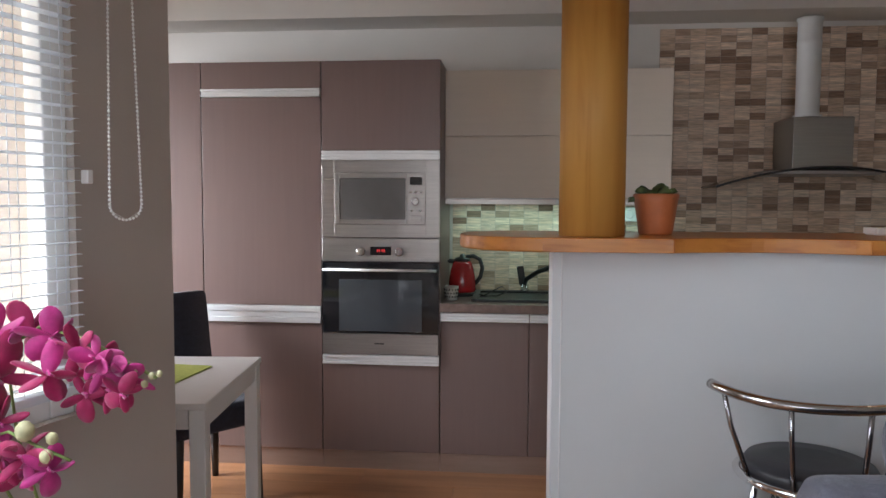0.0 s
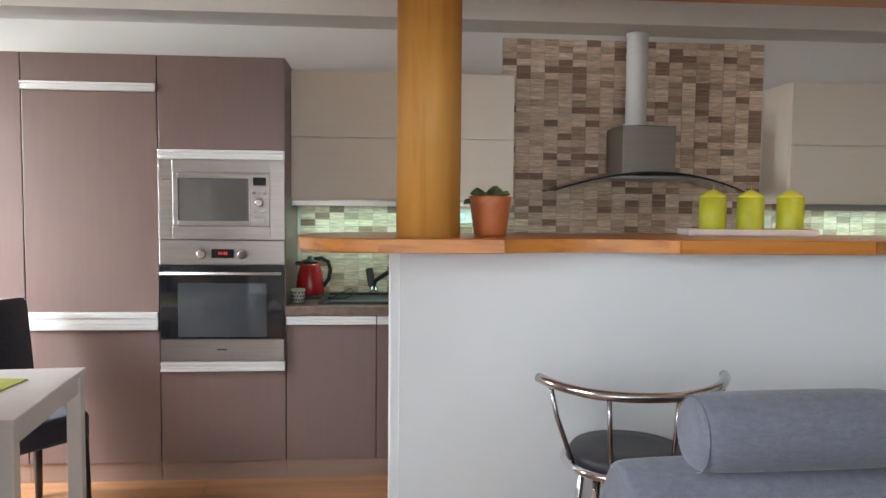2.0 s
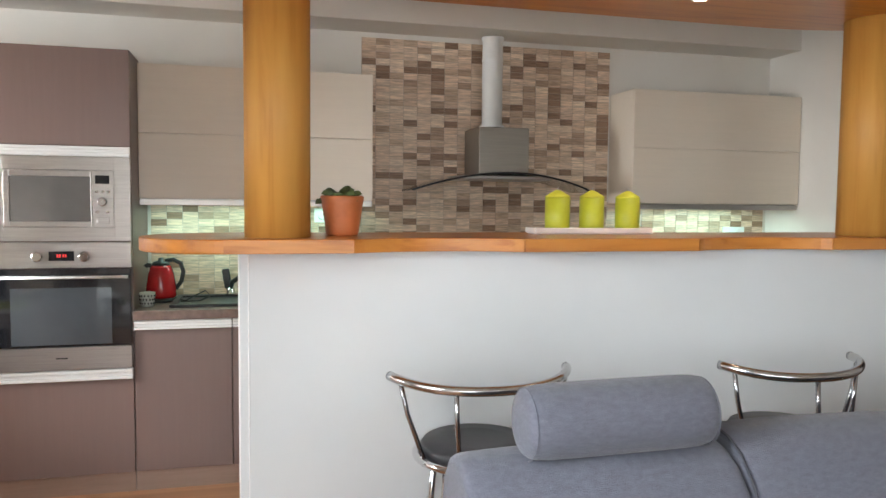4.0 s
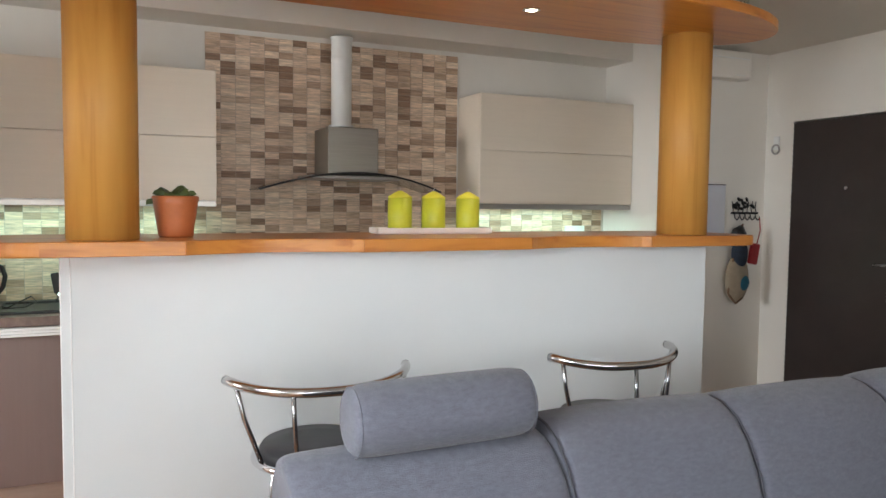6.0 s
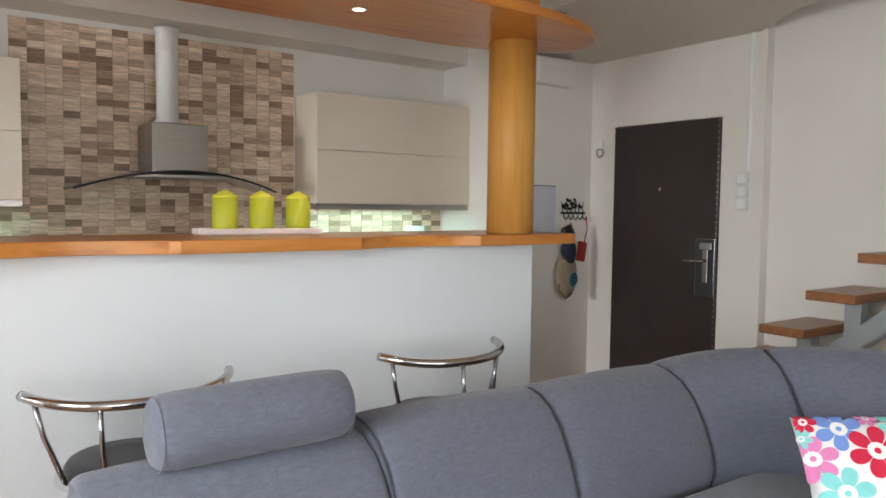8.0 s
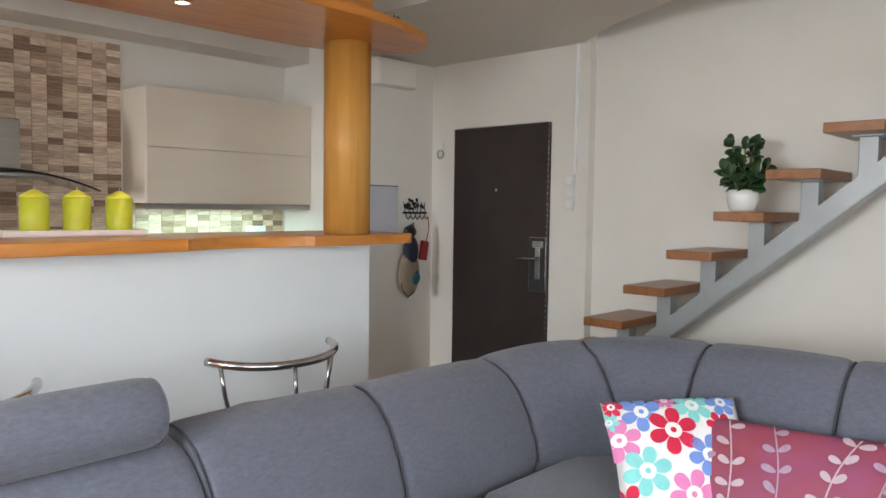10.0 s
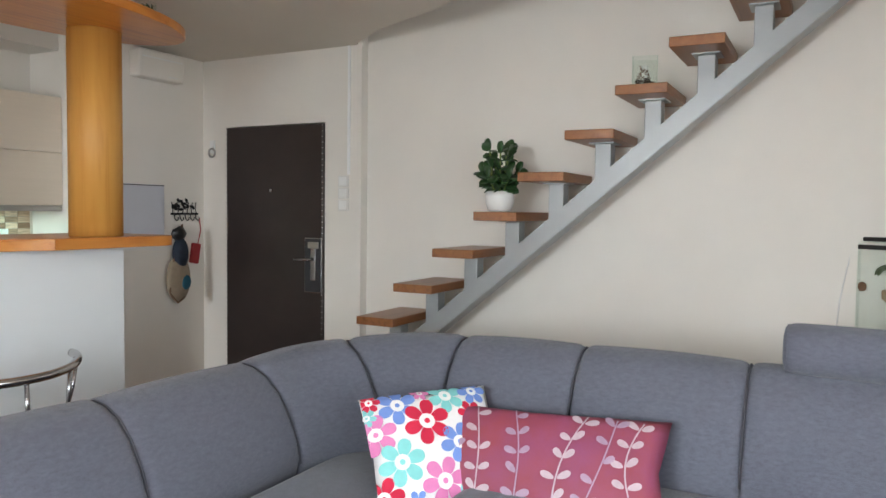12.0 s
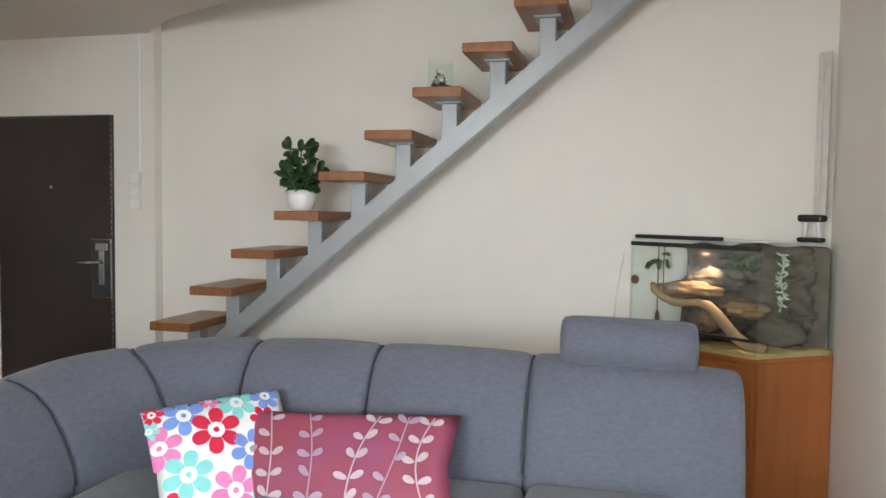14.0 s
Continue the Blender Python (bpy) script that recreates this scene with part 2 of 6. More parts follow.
NAVY = material("dark_navy_cloth", (0.030, 0.034, 0.056), 0.9, vary=0.2, scale=60, bump=0.2, bump_scale=300, sheen=0.2)
VINYL = material("black_vinyl", (0.03, 0.03, 0.035), 0.42, vary=0.15, scale=30, bump=0.08, bump_scale=90)
DOOR_VINYL = material("dark_padded_vinyl", (0.028, 0.018, 0.016), 0.42, vary=0.15, scale=5, bump=0.1, bump_scale=120)
TABLE_WHITE = material("white_lacquer", (0.80, 0.79, 0.77), 0.3, vary=0.02, scale=4)
LIME = material("lime_placemat", (0.50, 0.55, 0.12), 0.8, vary=0.1, scale=60, bump=0.3, bump_scale=300)
TERRACOTTA = material("glazed_terracotta", (0.50, 0.15, 0.05), 0.38, vary=0.1, scale=14, bump=0.08, bump_scale=30)
SOIL = material("dark_soil", (0.04, 0.025, 0.015), 0.95, vary=0.4, scale=60, bump=0.6, bump_scale=120)
WAX = material("lime_wax", (0.50, 0.52, 0.035), 0.45, vary=0.06, scale=20, bump=0.05)
WAX_TOP = material("yellow_wax_top", (0.66, 0.62, 0.05), 0.5, vary=0.06, scale=20)
TRAY_M = material("pale_pink_glaze", (0.76, 0.69, 0.66), 0.35, vary=0.04, scale=12)
RED_GLOSS = material("red_gloss_plastic", (0.42, 0.012, 0.015), 0.22, vary=0.08, scale=8, coat=0.4)
CERAMIC = material("white_ceramic", (0.80, 0.79, 0.77), 0.25, vary=0.02, scale=8)
SUCCULENT = material("succulent_green", (0.085, 0.12, 0.035), 0.5, vary=0.4, scale=16)
LEAF = material("dark_glossy_leaf", (0.022, 0.06, 0.018), 0.35, vary=0.4, scale=18)
STEM = material("green_stem", (0.16, 0.22, 0.06), 0.55, vary=0.2, scale=20)
PETAL = material("magenta_petal", (0.34, 0.004, 0.080), 0.6, vary=0.3, scale=22, sheen=0.3, bump=0.1, bump_scale=60)
PETAL_PINK = material("pink_petal", (0.46, 0.020, 0.19), 0.6, vary=0.3, scale=22, sheen=0.3)
BUD = material("pale_green_bud", (0.48, 0.46, 0.26), 0.5, vary=0.3, scale=30)
STAIR_STEEL = material("grey_painted_steel", (0.33, 0.345, 0.35), 0.38, 0.25, vary=0.05, scale=5, bump=0.04)
PANE = glass("clear_glass")
HOOD_GLASS = glass("smoked_glass", (0.45, 0.47, 0.47))
TANK_GLASS = thin_glass("tank_glass", (0.95, 0.98, 0.965))
ROCK = material("grey_rock_foam", (0.23, 0.185, 0.15), 0.95, second=(0.08, 0.065, 0.055), scale=9, bump=0.8, bump_scale=14)
LEDGE = material("tan_rock_foam", (0.38, 0.25, 0.15), 0.9, second=(0.22, 0.13, 0.08), scale=10, bump=0.6, bump_scale=18)
BRANCH = material("pale_branch", (0.42, 0.28, 0.17), 0.85, vary=0.2, scale=14, bump=0.4, bump_scale=30)
SAND = material("yellow_sand", (0.58, 0.44, 0.20), 0.95, vary=0.12, scale=40, bump=0.5, bump_scale=200)
PALE_VINE = material("pale_plastic_vine", (0.50, 0.58, 0.45), 0.6, vary=0.1, scale=30)
CANVAS = material("beige_canvas_bag", (0.32, 0.26, 0.19), 0.9, vary=0.12, scale=20, bump=0.2, bump_scale=200)
NAVY_BAG = material("dark_blue_bag", (0.02, 0.03, 0.05), 0.85, vary=0.2, scale=20)
TEAL = material("teal_patch", (0.02, 0.12, 0.18), 0.8, vary=0.15, scale=20)
RED_CLOTH = material("red_leather", (0.34, 0.015, 0.02), 0.5, vary=0.1, scale=20)
IRON = material("black_iron", (0.012, 0.012, 0.012), 0.5, 0.4, vary=0.2, scale=20)
ROPE = material("brown_cord", (0.16, 0.09, 0.05), 0.9, vary=0.2, scale=60)
SLAT = material("white_blind_slat", (0.76, 0.80, 0.84), 0.45, vary=0.03, scale=6)
FACADE = material("beige_facade", (0.60, 0.50, 0.36), 0.9, vary=0.08, scale=1.5)
PUMICE = material("plum_velvet", (0.25, 0.055, 0.125), 0.7, second=(0.27, 0.045, 0.06), scale=7, sheen=0.0, bump=0.1, bump_scale=90)
EMBROIDER = material("silver_pink_thread", (0.48, 0.38, 0.42), 0.6, vary=0.1, scale=60)
EMBROIDER_DIM = material("mauve_thread", (0.36, 0.25, 0.34), 0.6, vary=0.1, scale=60)
COTTON = material("white_cotton", (0.80, 0.79, 0.77), 0.85, vary=0.03, scale=40, bump=0.15, bump_scale=300)
PRINT = {"red": material("red_print", (0.55, 0.012, 0.05), 0.85, vary=0.06, scale=40), "blue": material("blue_print", (0.16, 0.27, 0.62), 0.85, vary=0.06, scale=40),
         "teal": material("aqua_print", (0.22, 0.60, 0.58), 0.85, vary=0.06, scale=40), "pink": material("pink_print", (0.66, 0.20, 0.42), 0.85, vary=0.06, scale=40)}
SWITCH = material("switch_plastic", (0.70, 0.69, 0.66), 0.4, vary=0.03, scale=10)
FUSE_GREY = material("pale_grey_lacquer", (0.56, 0.57, 0.62), 0.5, vary=0.03, scale=5)
DULL_ALU = material("dull_aluminium", (0.55, 0.53, 0.49), 0.5, 0.4, vary=0.08, scale=20)
DISPLAY = glow("red_display_digits", (0.7, 0.03, 0.03), 0.2)
OUTSIDE = glow("glowing_sky_sheet", (0.80, 0.90, 1.0), 9.0)
OUTSIDE_WARM = glow("glowing_facade_sheet", (1.0, 0.88, 0.66), 6.0)
SPOT_GLOW = glow("warm_bulb", (1.0, 0.86, 0.62), 14)
TUBE_GLOW = glow("green_white_tube", (0.85, 1.0, 0.85), 5)

# ---------------------------------------------------------------- mesh helpers


def box(bm, x0, x1, y0, y1, z0, z1, bevel=0.0, m=None):
    r = bmesh.ops.create_cube(bm, size=1, matrix=Matrix.Translation(((x0 + x1) / 2, (y0 + y1) / 2, (z0 + z1) / 2)) @ Matrix.Diagonal((x1 - x0, y1 - y0, z1 - z0, 1)))
    vs = r["verts"]
    if bevel:
        es = list({e for v in vs for e in v.link_edges})
        rb = bmesh.ops.bevel(bm, geom=es, offset=bevel, segments=2, affect="EDGES", profile=0.5)
        vs = list({v for f in rb["faces"] for v in f.verts} | {v for v in vs if v.is_valid})
    if m is not None:
        bmesh.ops.transform(bm, matrix=m, verts=vs)
    return bm


def one_box(*a, **k):
    return box(bmesh.new(), *a, **k)


def prism(bm, outline, z0, z1, bevel=0.0, smooth_from=None):
    """An upright solid over a plan outline."""
    low = [bm.verts.new((x, y, z0)) for x, y in outline]
    f = bm.faces.new(low)
    r = bmesh.ops.extrude_face_region(bm, geom=[f])
    up = [v for v in r["geom"] if isinstance(v, bmesh.types.BMVert)]
    bmesh.ops.translate(bm, vec=(0, 0, z1 - z0), verts=up)
    bmesh.ops.recalc_face_normals(bm, faces=bm.faces)
    if bevel:
        es = [e for e in bm.edges if abs(e.verts[0].co.z - e.verts[1].co.z) < 1e-6]
        bmesh.ops.bevel(bm, geom=es, offset=bevel, segments=3, affect="EDGES", profile=0.5)
    return bm


def tube(bm, points, radius, sides=10, radii=None, closed=False):
    """A round tube along points."""
    pts = [Vector(p) for p in points]
    n = len(pts)
    rings, side = [], None
    for i, p in enumerate(pts):
        a = pts[(i - 1) % n] if closed else pts[max(i - 1, 0)]
        b = pts[(i + 1) % n] if closed else pts[min(i + 1, n - 1)]
        t = (b - a).normalized()
        if side is None:
            side = t.orthogonal().normalized()
        side = (side - t * side.dot(t)).normalized()
        up = t.cross(side)
        r = radii[i] if radii else radius
        rings.append([bm.verts.new(p + (side * math.cos(w) + up * math.sin(w)) * r) for w in (2 * math.pi * k / sides for k in range(sides))])
    for i in range(n if closed else n - 1):
        r0, r1 = rings[i], rings[(i + 1) % n]
        for k in range(sides):
            f = bm.faces.new((r0[k], r0[(k + 1) % sides], r1[(k + 1) % sides], r1[k]))
            f.smooth = True
    if not closed:
        bm.faces.new(rings[0][::-1])
        bm.faces.new(rings[-1])
    return bm


def lathe(bm, profile, centre=(0, 0, 0), sides=28, m=None):
    """Turns (radius, height) pairs round the vertical through centre."""
    rings = []
    made = []
    for r, z in profile:
        ring = [bm.verts.new((centre[0] + r * math.cos(2 * math.pi * k / sides), centre[1] + r * math.sin(2 * math.pi * k / sides), centre[2] + z)) for k in range(sides)]
        rings.append(ring)
        made += ring
    for a, b in zip(rings, rings[1:]):
        for k in range(sides):
            f = bm.faces.new((a[k], a[(k + 1) % sides], b[(k + 1) % sides], b[k]))
            f.smooth = True
    bm.faces.new(rings[0][::-1])
    bm.faces.new(rings[-1])
    if m is not None:
        bmesh.ops.transform(bm, matrix=m, verts=made)
    return bm


def blob(bm, centre, size, subdiv=2, m=None, rough=0.0, seed=0.0):
    r = bmesh.ops.create_icosphere(bm, subdivisions=subdiv, radius=1)
    for v in r["verts"]:
        k = 1 + rough * noise.noise(v.co * 1.7 + Vector((seed, seed, seed)))
        v.co = Vector((v.co.x * size[0] * k, v.co.y * size[1] * k, v.co.z * size[2] * k))
    bmesh.ops.transform(bm, matrix=Matrix.Translation(centre) @ (m or Matrix()), verts=r["verts"])
    for f in {f for v in r["verts"] for f in v.link_faces}:
        f.smooth = True
    return bm


def petal(bm, base, direction, normal, length, width, cup=0.15, thick=0.004, steps=6):
    """A leaf or petal: a thin cupped blade with a rounded outline and some thickness."""
    d, nrm = Vector(direction).normalized(), Vector(normal).normalized()
    nrm = (nrm - d * nrm.dot(d)).normalized()
    s = d.cross(nrm)
    base = Vector(base)
    tops, lows = [], []
    for i in range(steps + 1):
        u = 0.5 - 0.5 * math.cos(math.pi * i / steps)
        w = width * 0.5 * math.sqrt(max(0.0, 1 - (2 * u - 1) ** 2)) * (0.80 + 0.25 * u)
        w = max(w, width * 0.06)
        mid = base + d * (length * u) - nrm * (cup * length * u * u)
        row = [mid - s * w + nrm * (w * 0.25), mid, mid + s * w + nrm * (w * 0.25)]
        tops.append([bm.verts.new(p + nrm * thick / 2) for p in row])
        lows.append([bm.verts.new(p - nrm * thick / 2) for p in row])
    for a, b in zip(tops, tops[1:]):
        for k in range(2):
            bm.faces.new((a[k], a[k + 1], b[k + 1], b[k])).smooth = True
    for a, b in zip(lows, lows[1:]):
        for k in range(2):
            bm.faces.new((a[k + 1], a[k], b[k], b[k + 1])).smooth = True
    for i in range(steps):
        bm.faces.new((tops[i][0], tops[i + 1][0], lows[i + 1][0], lows[i][0]))
        bm.faces.new((tops[i + 1][2], tops[i][2], lows[i][2], lows[i + 1][2]))
    bm.faces.new((tops[0][0], lows[0][0], lows[0][1], lows[0][2], tops[0][2], tops[0][1]))
    bm.faces.new((tops[-1][1], tops[-1][2], lows[-1][2], lows[-1][1], lows[-1][0], tops[-1][0]))
    return bm


def mesh_of(name, bm, mat):
    me = bpy.data.meshes.new(name)
    bm.to_mesh(me)
    bm.free()
    me.materials.append(mat)
    return me


def part(name, bm, mat, parent, label=""):
    ob = new(name, mesh_of(name, bm, mat))
    ob.parent = parent
    return tagged(ob, label)


def solid(name, bm, mat, label, category, group="", kind=""):
    return tagged(new(name, mesh_of(name, bm, mat)), label, category, group, kind)


def thing(name, label, category, at=(0, 0, 0), turn=0, group=""):
    ob = new(name)
    ob.empty_display_size = 0.05
    ob.matrix_basis = pose(*at, 0, 0, turn)
    return tagged(ob, label, category, group)


def shade_smooth(bm):
    for f in bm.faces:
        f.smooth = True
    return bm


# ---------------------------------------------------------------- setting
BACK_Y, RIGHT_Y, DOOR_X, STAIR_X, KITCHEN_X, HOOK_Y, CEIL_Z = 3.73, -1.76, 5.632, 5.70, 4.87, 3.03, 2.365


def structure(name, bm, mat, label, category="wall"):
    return solid(name, bm, mat, label, category, kind="structure")


structure("floor", one_box(-2.2, 6.1, -2.0, 4.0, -0.12, -0.012), GROUT, "dark underlay beneath the laminate floor planks", "floor")
structure("wall_kitchen", one_box(-2.2, KITCHEN_X, BACK_Y, BACK_Y + 0.2, 0, 2.7), PAINT, "off-white plastered wall behind the kitchen units")
structure("wall_kitchen_end", one_box(KITCHEN_X, KITCHEN_X + 0.12, HOOK_Y, BACK_Y + 0.2, 0, 2.7), PAINT, "white end wall of the kitchen")
structure("wall_hall", one_box(KITCHEN_X + 0.12, DOOR_X + 0.25, HOOK_Y, HOOK_Y + 0.15, 0, 2.7), PAINT, "off-white hall wall with the coat hooks")
bm = bmesh.new()
DY0, DY1, DZ1 = 2.013, 2.818, 1.919
box(bm, DOOR_X, DOOR_X + 0.2, DY1, HOOK_Y, 0, 2.7)
box(bm, DOOR_X, DOOR_X + 0.2, 1.748, DY0, 0, 2.7)
box(bm, DOOR_X, DOOR_X + 0.2, DY0, DY1, DZ1, 2.7)
structure("wall_door", bm, PAINT, "off-white wall round the entrance door")
structure("wall_stair", one_box(STAIR_X, STAIR_X + 0.2, RIGHT_Y - 0.2, 1.747, 0, 4.3), PAINT, "tall off-white wall beside the stairs")
bm = bmesh.new()
box(bm, -1.2, BACK_X0, RIGHT_Y - 0.2, RIGHT_Y, 0, 4.3)
box(bm, BACK_X1, STAIR_X, RIGHT_Y - 0.2, RIGHT_Y, 0, 4.3)
box(bm, BACK_X0, BACK_X1, RIGHT_Y - 0.2, RIGHT_Y, 0, BACK_Z0)
box(bm, BACK_X0, BACK_X1, RIGHT_Y - 0.2, RIGHT_Y, BACK_Z1, 4.3)
structure("wall_window", bm, PAINT, "white wall with the large window")
# ceiling, open over the stairs
bm = bmesh.new()
box(bm, -2.2, 4.95, -1.96, 3.93, 2.62, 2.72)
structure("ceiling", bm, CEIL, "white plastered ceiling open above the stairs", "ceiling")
bm = bmesh.new()
prism(bm, [(4.88, 3.9), (4.88, 2.5), (4.4, 2.32), (4.4, 0.62), (4.86, 0.62), (5.12, 0.95), (5.36, 1.45), (5.60, 1.76), (5.90, 1.90), (5.90, 3.9)], CEIL_Z, 2.61)
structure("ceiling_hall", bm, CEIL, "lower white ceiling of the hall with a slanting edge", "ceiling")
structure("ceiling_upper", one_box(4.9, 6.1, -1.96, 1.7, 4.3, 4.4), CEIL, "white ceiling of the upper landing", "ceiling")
structure("wall_upper", one_box(4.75, 4.95, -1.76, 1.9, 2.73, 4.3), PAINT, "white upper wall across the stairwell")
structure("wall_upper_end", one_box(4.95, 5.83, 1.70, 1.90, 2.73, 4.3), PAINT, "white upper end wall of the stairwell")
structure("ceiling_beam", one_box(-2.2, KITCHEN_X, 3.45, BACK_Y, 2.329, 2.62), PAINT, "white dropped beam along the kitchen ceiling", "beam")
# the wall with the blinds
M_WALL = Matrix(((U.x, N.x, 0, END.x), (U.y, N.y, 0, END.y), (0, 0, 1, 0), (0, 0, 0, 1)))
bm = bmesh.new()
box(bm, 0, WIN_U0, -0.25, 0, 0, 2.62)
box(bm, WIN_U1, 3.4, -0.25, 0, 0, 2.62)
box(bm, WIN_U0, WIN_U1, -0.25, 0, 0, WIN_Z0)
box(bm, WIN_U0, WIN_U1, -0.25, 0, WIN_Z1, 2.62)
bmesh.ops.transform(bm, matrix=M_WALL, verts=bm.verts)
bmesh.ops.recalc_face_normals(bm, faces=bm.faces)
structure("wall_blinds", bm, PAINT_TAUPE, "taupe painted wall beside the window with blinds")
def nook_wall():
    bm = bmesh.new()
    box(bm, -2.4, -2.2, 1.45, 1.7, 0, 2.62)
    box(bm, -2.4, -2.2, 3.2, 3.93, 0, 2.62)
    box(bm, -2.4, -2.2, 1.7, 3.2, 0, 0.9)
    box(bm, -2.4, -2.2, 1.7, 3.2, 2.2, 2.62)
    return bm


structure("wall_nook_front", one_box(-2.2, 0.35, 1.45, 1.58, 0, 2.62), PAINT, "white wall closing the dining corner")
structure("wall_nook_side", nook_wall(), PAINT, "white side wall of the dining corner")
# skirting along the bar wall base and door wall
structure("baseboard", one_box(DOOR_X - 0.014, DOOR_X, 1.75, DY0 - 0.01, 0, 0.06, 0.003), TRIM_WHITE, "white skirting board beside the door", "baseboard")
# windows
win = new("window_1")
tagged(win, "white framed window behind the blinds", "window", kind="structure")
bm = bmesh.new()
for a, b, c, d in ((WIN_U0, WIN_U0 + 0.06, WIN_Z0, WIN_Z1), (WIN_U1 - 0.06, WIN_U1, WIN_Z0, WIN_Z1), (WIN_U0 + 0.06, WIN_U1 - 0.06, WIN_Z0, WIN_Z0 + 0.06), (WIN_U0 + 0.06, WIN_U1 - 0.06, WIN_Z1 - 0.06, WIN_Z1), (0.48, 0.54, WIN_Z0 + 0.06, WIN_Z1 - 0.06)):
    box(bm, a, b, -0.075, -0.02, c, d, 0.004)
bmesh.ops.transform(bm, matrix=M_WALL, verts=bm.verts)
bmesh.ops.recalc_face_normals(bm, faces=bm.faces)
part("window_frame", bm, TRIM_WHITE, win)
bm = one_box(WIN_U0 + 0.06, WIN_U1 - 0.06, -0.052, -0.046, WIN_Z0 + 0.06, WIN_Z1 - 0.06)
bmesh.ops.transform(bm, matrix=M_WALL, verts=bm.verts)
bmesh.ops.recalc_face_normals(bm, faces=bm.faces)
pane = part("pane", bm, PANE, win)
pane.visible_shadow = False
bm = one_box(WIN_U0 - 0.04, WIN_U1, 0.002, 0.30, 0.50, 0.54, 0.006)
bmesh.ops.transform(bm, matrix=M_WALL, verts=bm.verts)
bmesh.ops.recalc_face_normals(bm, faces=bm.faces)
part("window_sill", bm, TRIM_WHITE, win)
win2 = new("window_2")
tagged(win2, "large white framed window in the long wall", "window", kind="structure")
bm = bmesh.new()
for a, b, c, d in ((BACK_X0, BACK_X0 + 0.07, BACK_Z0, BACK_Z1), (BACK_X1 - 0.07, BACK_X1, BACK_Z0, BACK_Z1), (BACK_X0 + 0.07, BACK_X1 - 0.07, BACK_Z0, BACK_Z0 + 0.07), (BACK_X0 + 0.07, BACK_X1 - 0.07, BACK_Z1 - 0.07, BACK_Z1), (1.90, 2.00, BACK_Z0 + 0.07, BACK_Z1 - 0.07)):
    box(bm, a, b, RIGHT_Y - 0.14, RIGHT_Y - 0.06, c, d, 0.004)
part("window_frame", bm, TRIM_WHITE, win2)
pane = part("pane", one_box(BACK_X0 + 0.07, BACK_X1 - 0.07, RIGHT_Y - 0.105, RIGHT_Y - 0.099, BACK_Z0 + 0.07, BACK_Z1 - 0.07), PANE, win2)
pane.visible_shadow = False
# outside
structure("ground", one_box(-60, 60, -60, 60, -3.2, -3.0), FACADE, "pale ground outside the windows", "ground")
bm = bmesh.new()
box(bm, -9.0, -8.0, -6, 9, -3, 6)
structure("backdrop", bm, FACADE, "beige facade of the house across the yard", "facade")
# glowing sheets close outside the blinds stand in for bright sky and facade
for name, u0, u1, mat, label in (("backdrop_sky", 0.20, 0.455, OUTSIDE, "glowing pale blue sheet standing in for daylight outside the window"), ("backdrop_facade", 0.456, 0.80, OUTSIDE_WARM, "glowing beige sheet standing in for the facade outside the window")):
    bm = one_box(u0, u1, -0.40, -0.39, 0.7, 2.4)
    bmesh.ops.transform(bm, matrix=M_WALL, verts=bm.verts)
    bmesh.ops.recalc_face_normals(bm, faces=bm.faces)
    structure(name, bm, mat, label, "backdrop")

# ---------------------------------------------------------------- kitchen
FRONT = 3.20


def strip_handle(x0, x1, z0, z1, y, parent):
    """A long aluminium grip with two grooves."""
    bm = bmesh.new()
    h = (z1 - z0) / 3
    for k in range(3):
        box(bm, x0, x1, y - (0.026 if k != 1 else 0.018), y, z0 + k * h + 0.0012, z0 + (k + 1) * h - 0.0012, 0.002)
    box(bm, x0, x1, y - 0.012, y + 0.004, z0, z1)
    return part("handle", bm, ALU, parent, "ribbed aluminium grip strip")


def tall_unit(x0, x1, label, doors, handles):
    t = thing("tall_cabinet", label, "cabinet", (0, 0, 0), group="tall kitchen units")
    part("body", one_box(x0 + 0.001, x1 - 0.001, FRONT + 0.019, BACK_Y - 0.002, 0.095, 2.058), DARK_LAM, t)
    part("plinth", one_box(x0, x1, FRONT + 0.012, FRONT + 0.030, 0.0, 0.094), PLINTH, t, "brown plinth board")
    for z0, z1 in doors:
        part("door", one_box(x0 + 0.0018, x1 - 0.0018, FRONT, FRONT + 0.018, z0 + 0.0015, z1 - 0.0015, 0.0015), DARK_LAM, t)
    for z0, z1 in handles:
        strip_handle(x0 + 0.003, x1 - 0.003, z0, z1, FRONT + 0.006, t)
    return t


tall_unit(-0.77, -0.152, "dark brown tall cabinet beside the dining corner", [(0.095, 2.06)], [])
tall_unit(-0.15, 0.468, "dark brown tall fridge cabinet with aluminium grips", [(0.095, 0.748), (0.836, 1.884), (1.926, 2.06)], [(0.749, 0.835), (1.885, 1.925)])
ov = tall_unit(0.47, 1.068, "dark brown tall cabinet housing oven and microwave", [(0.095, 0.544), (1.618, 2.06)], [(0.545, 0.593), (1.571, 1.617)])

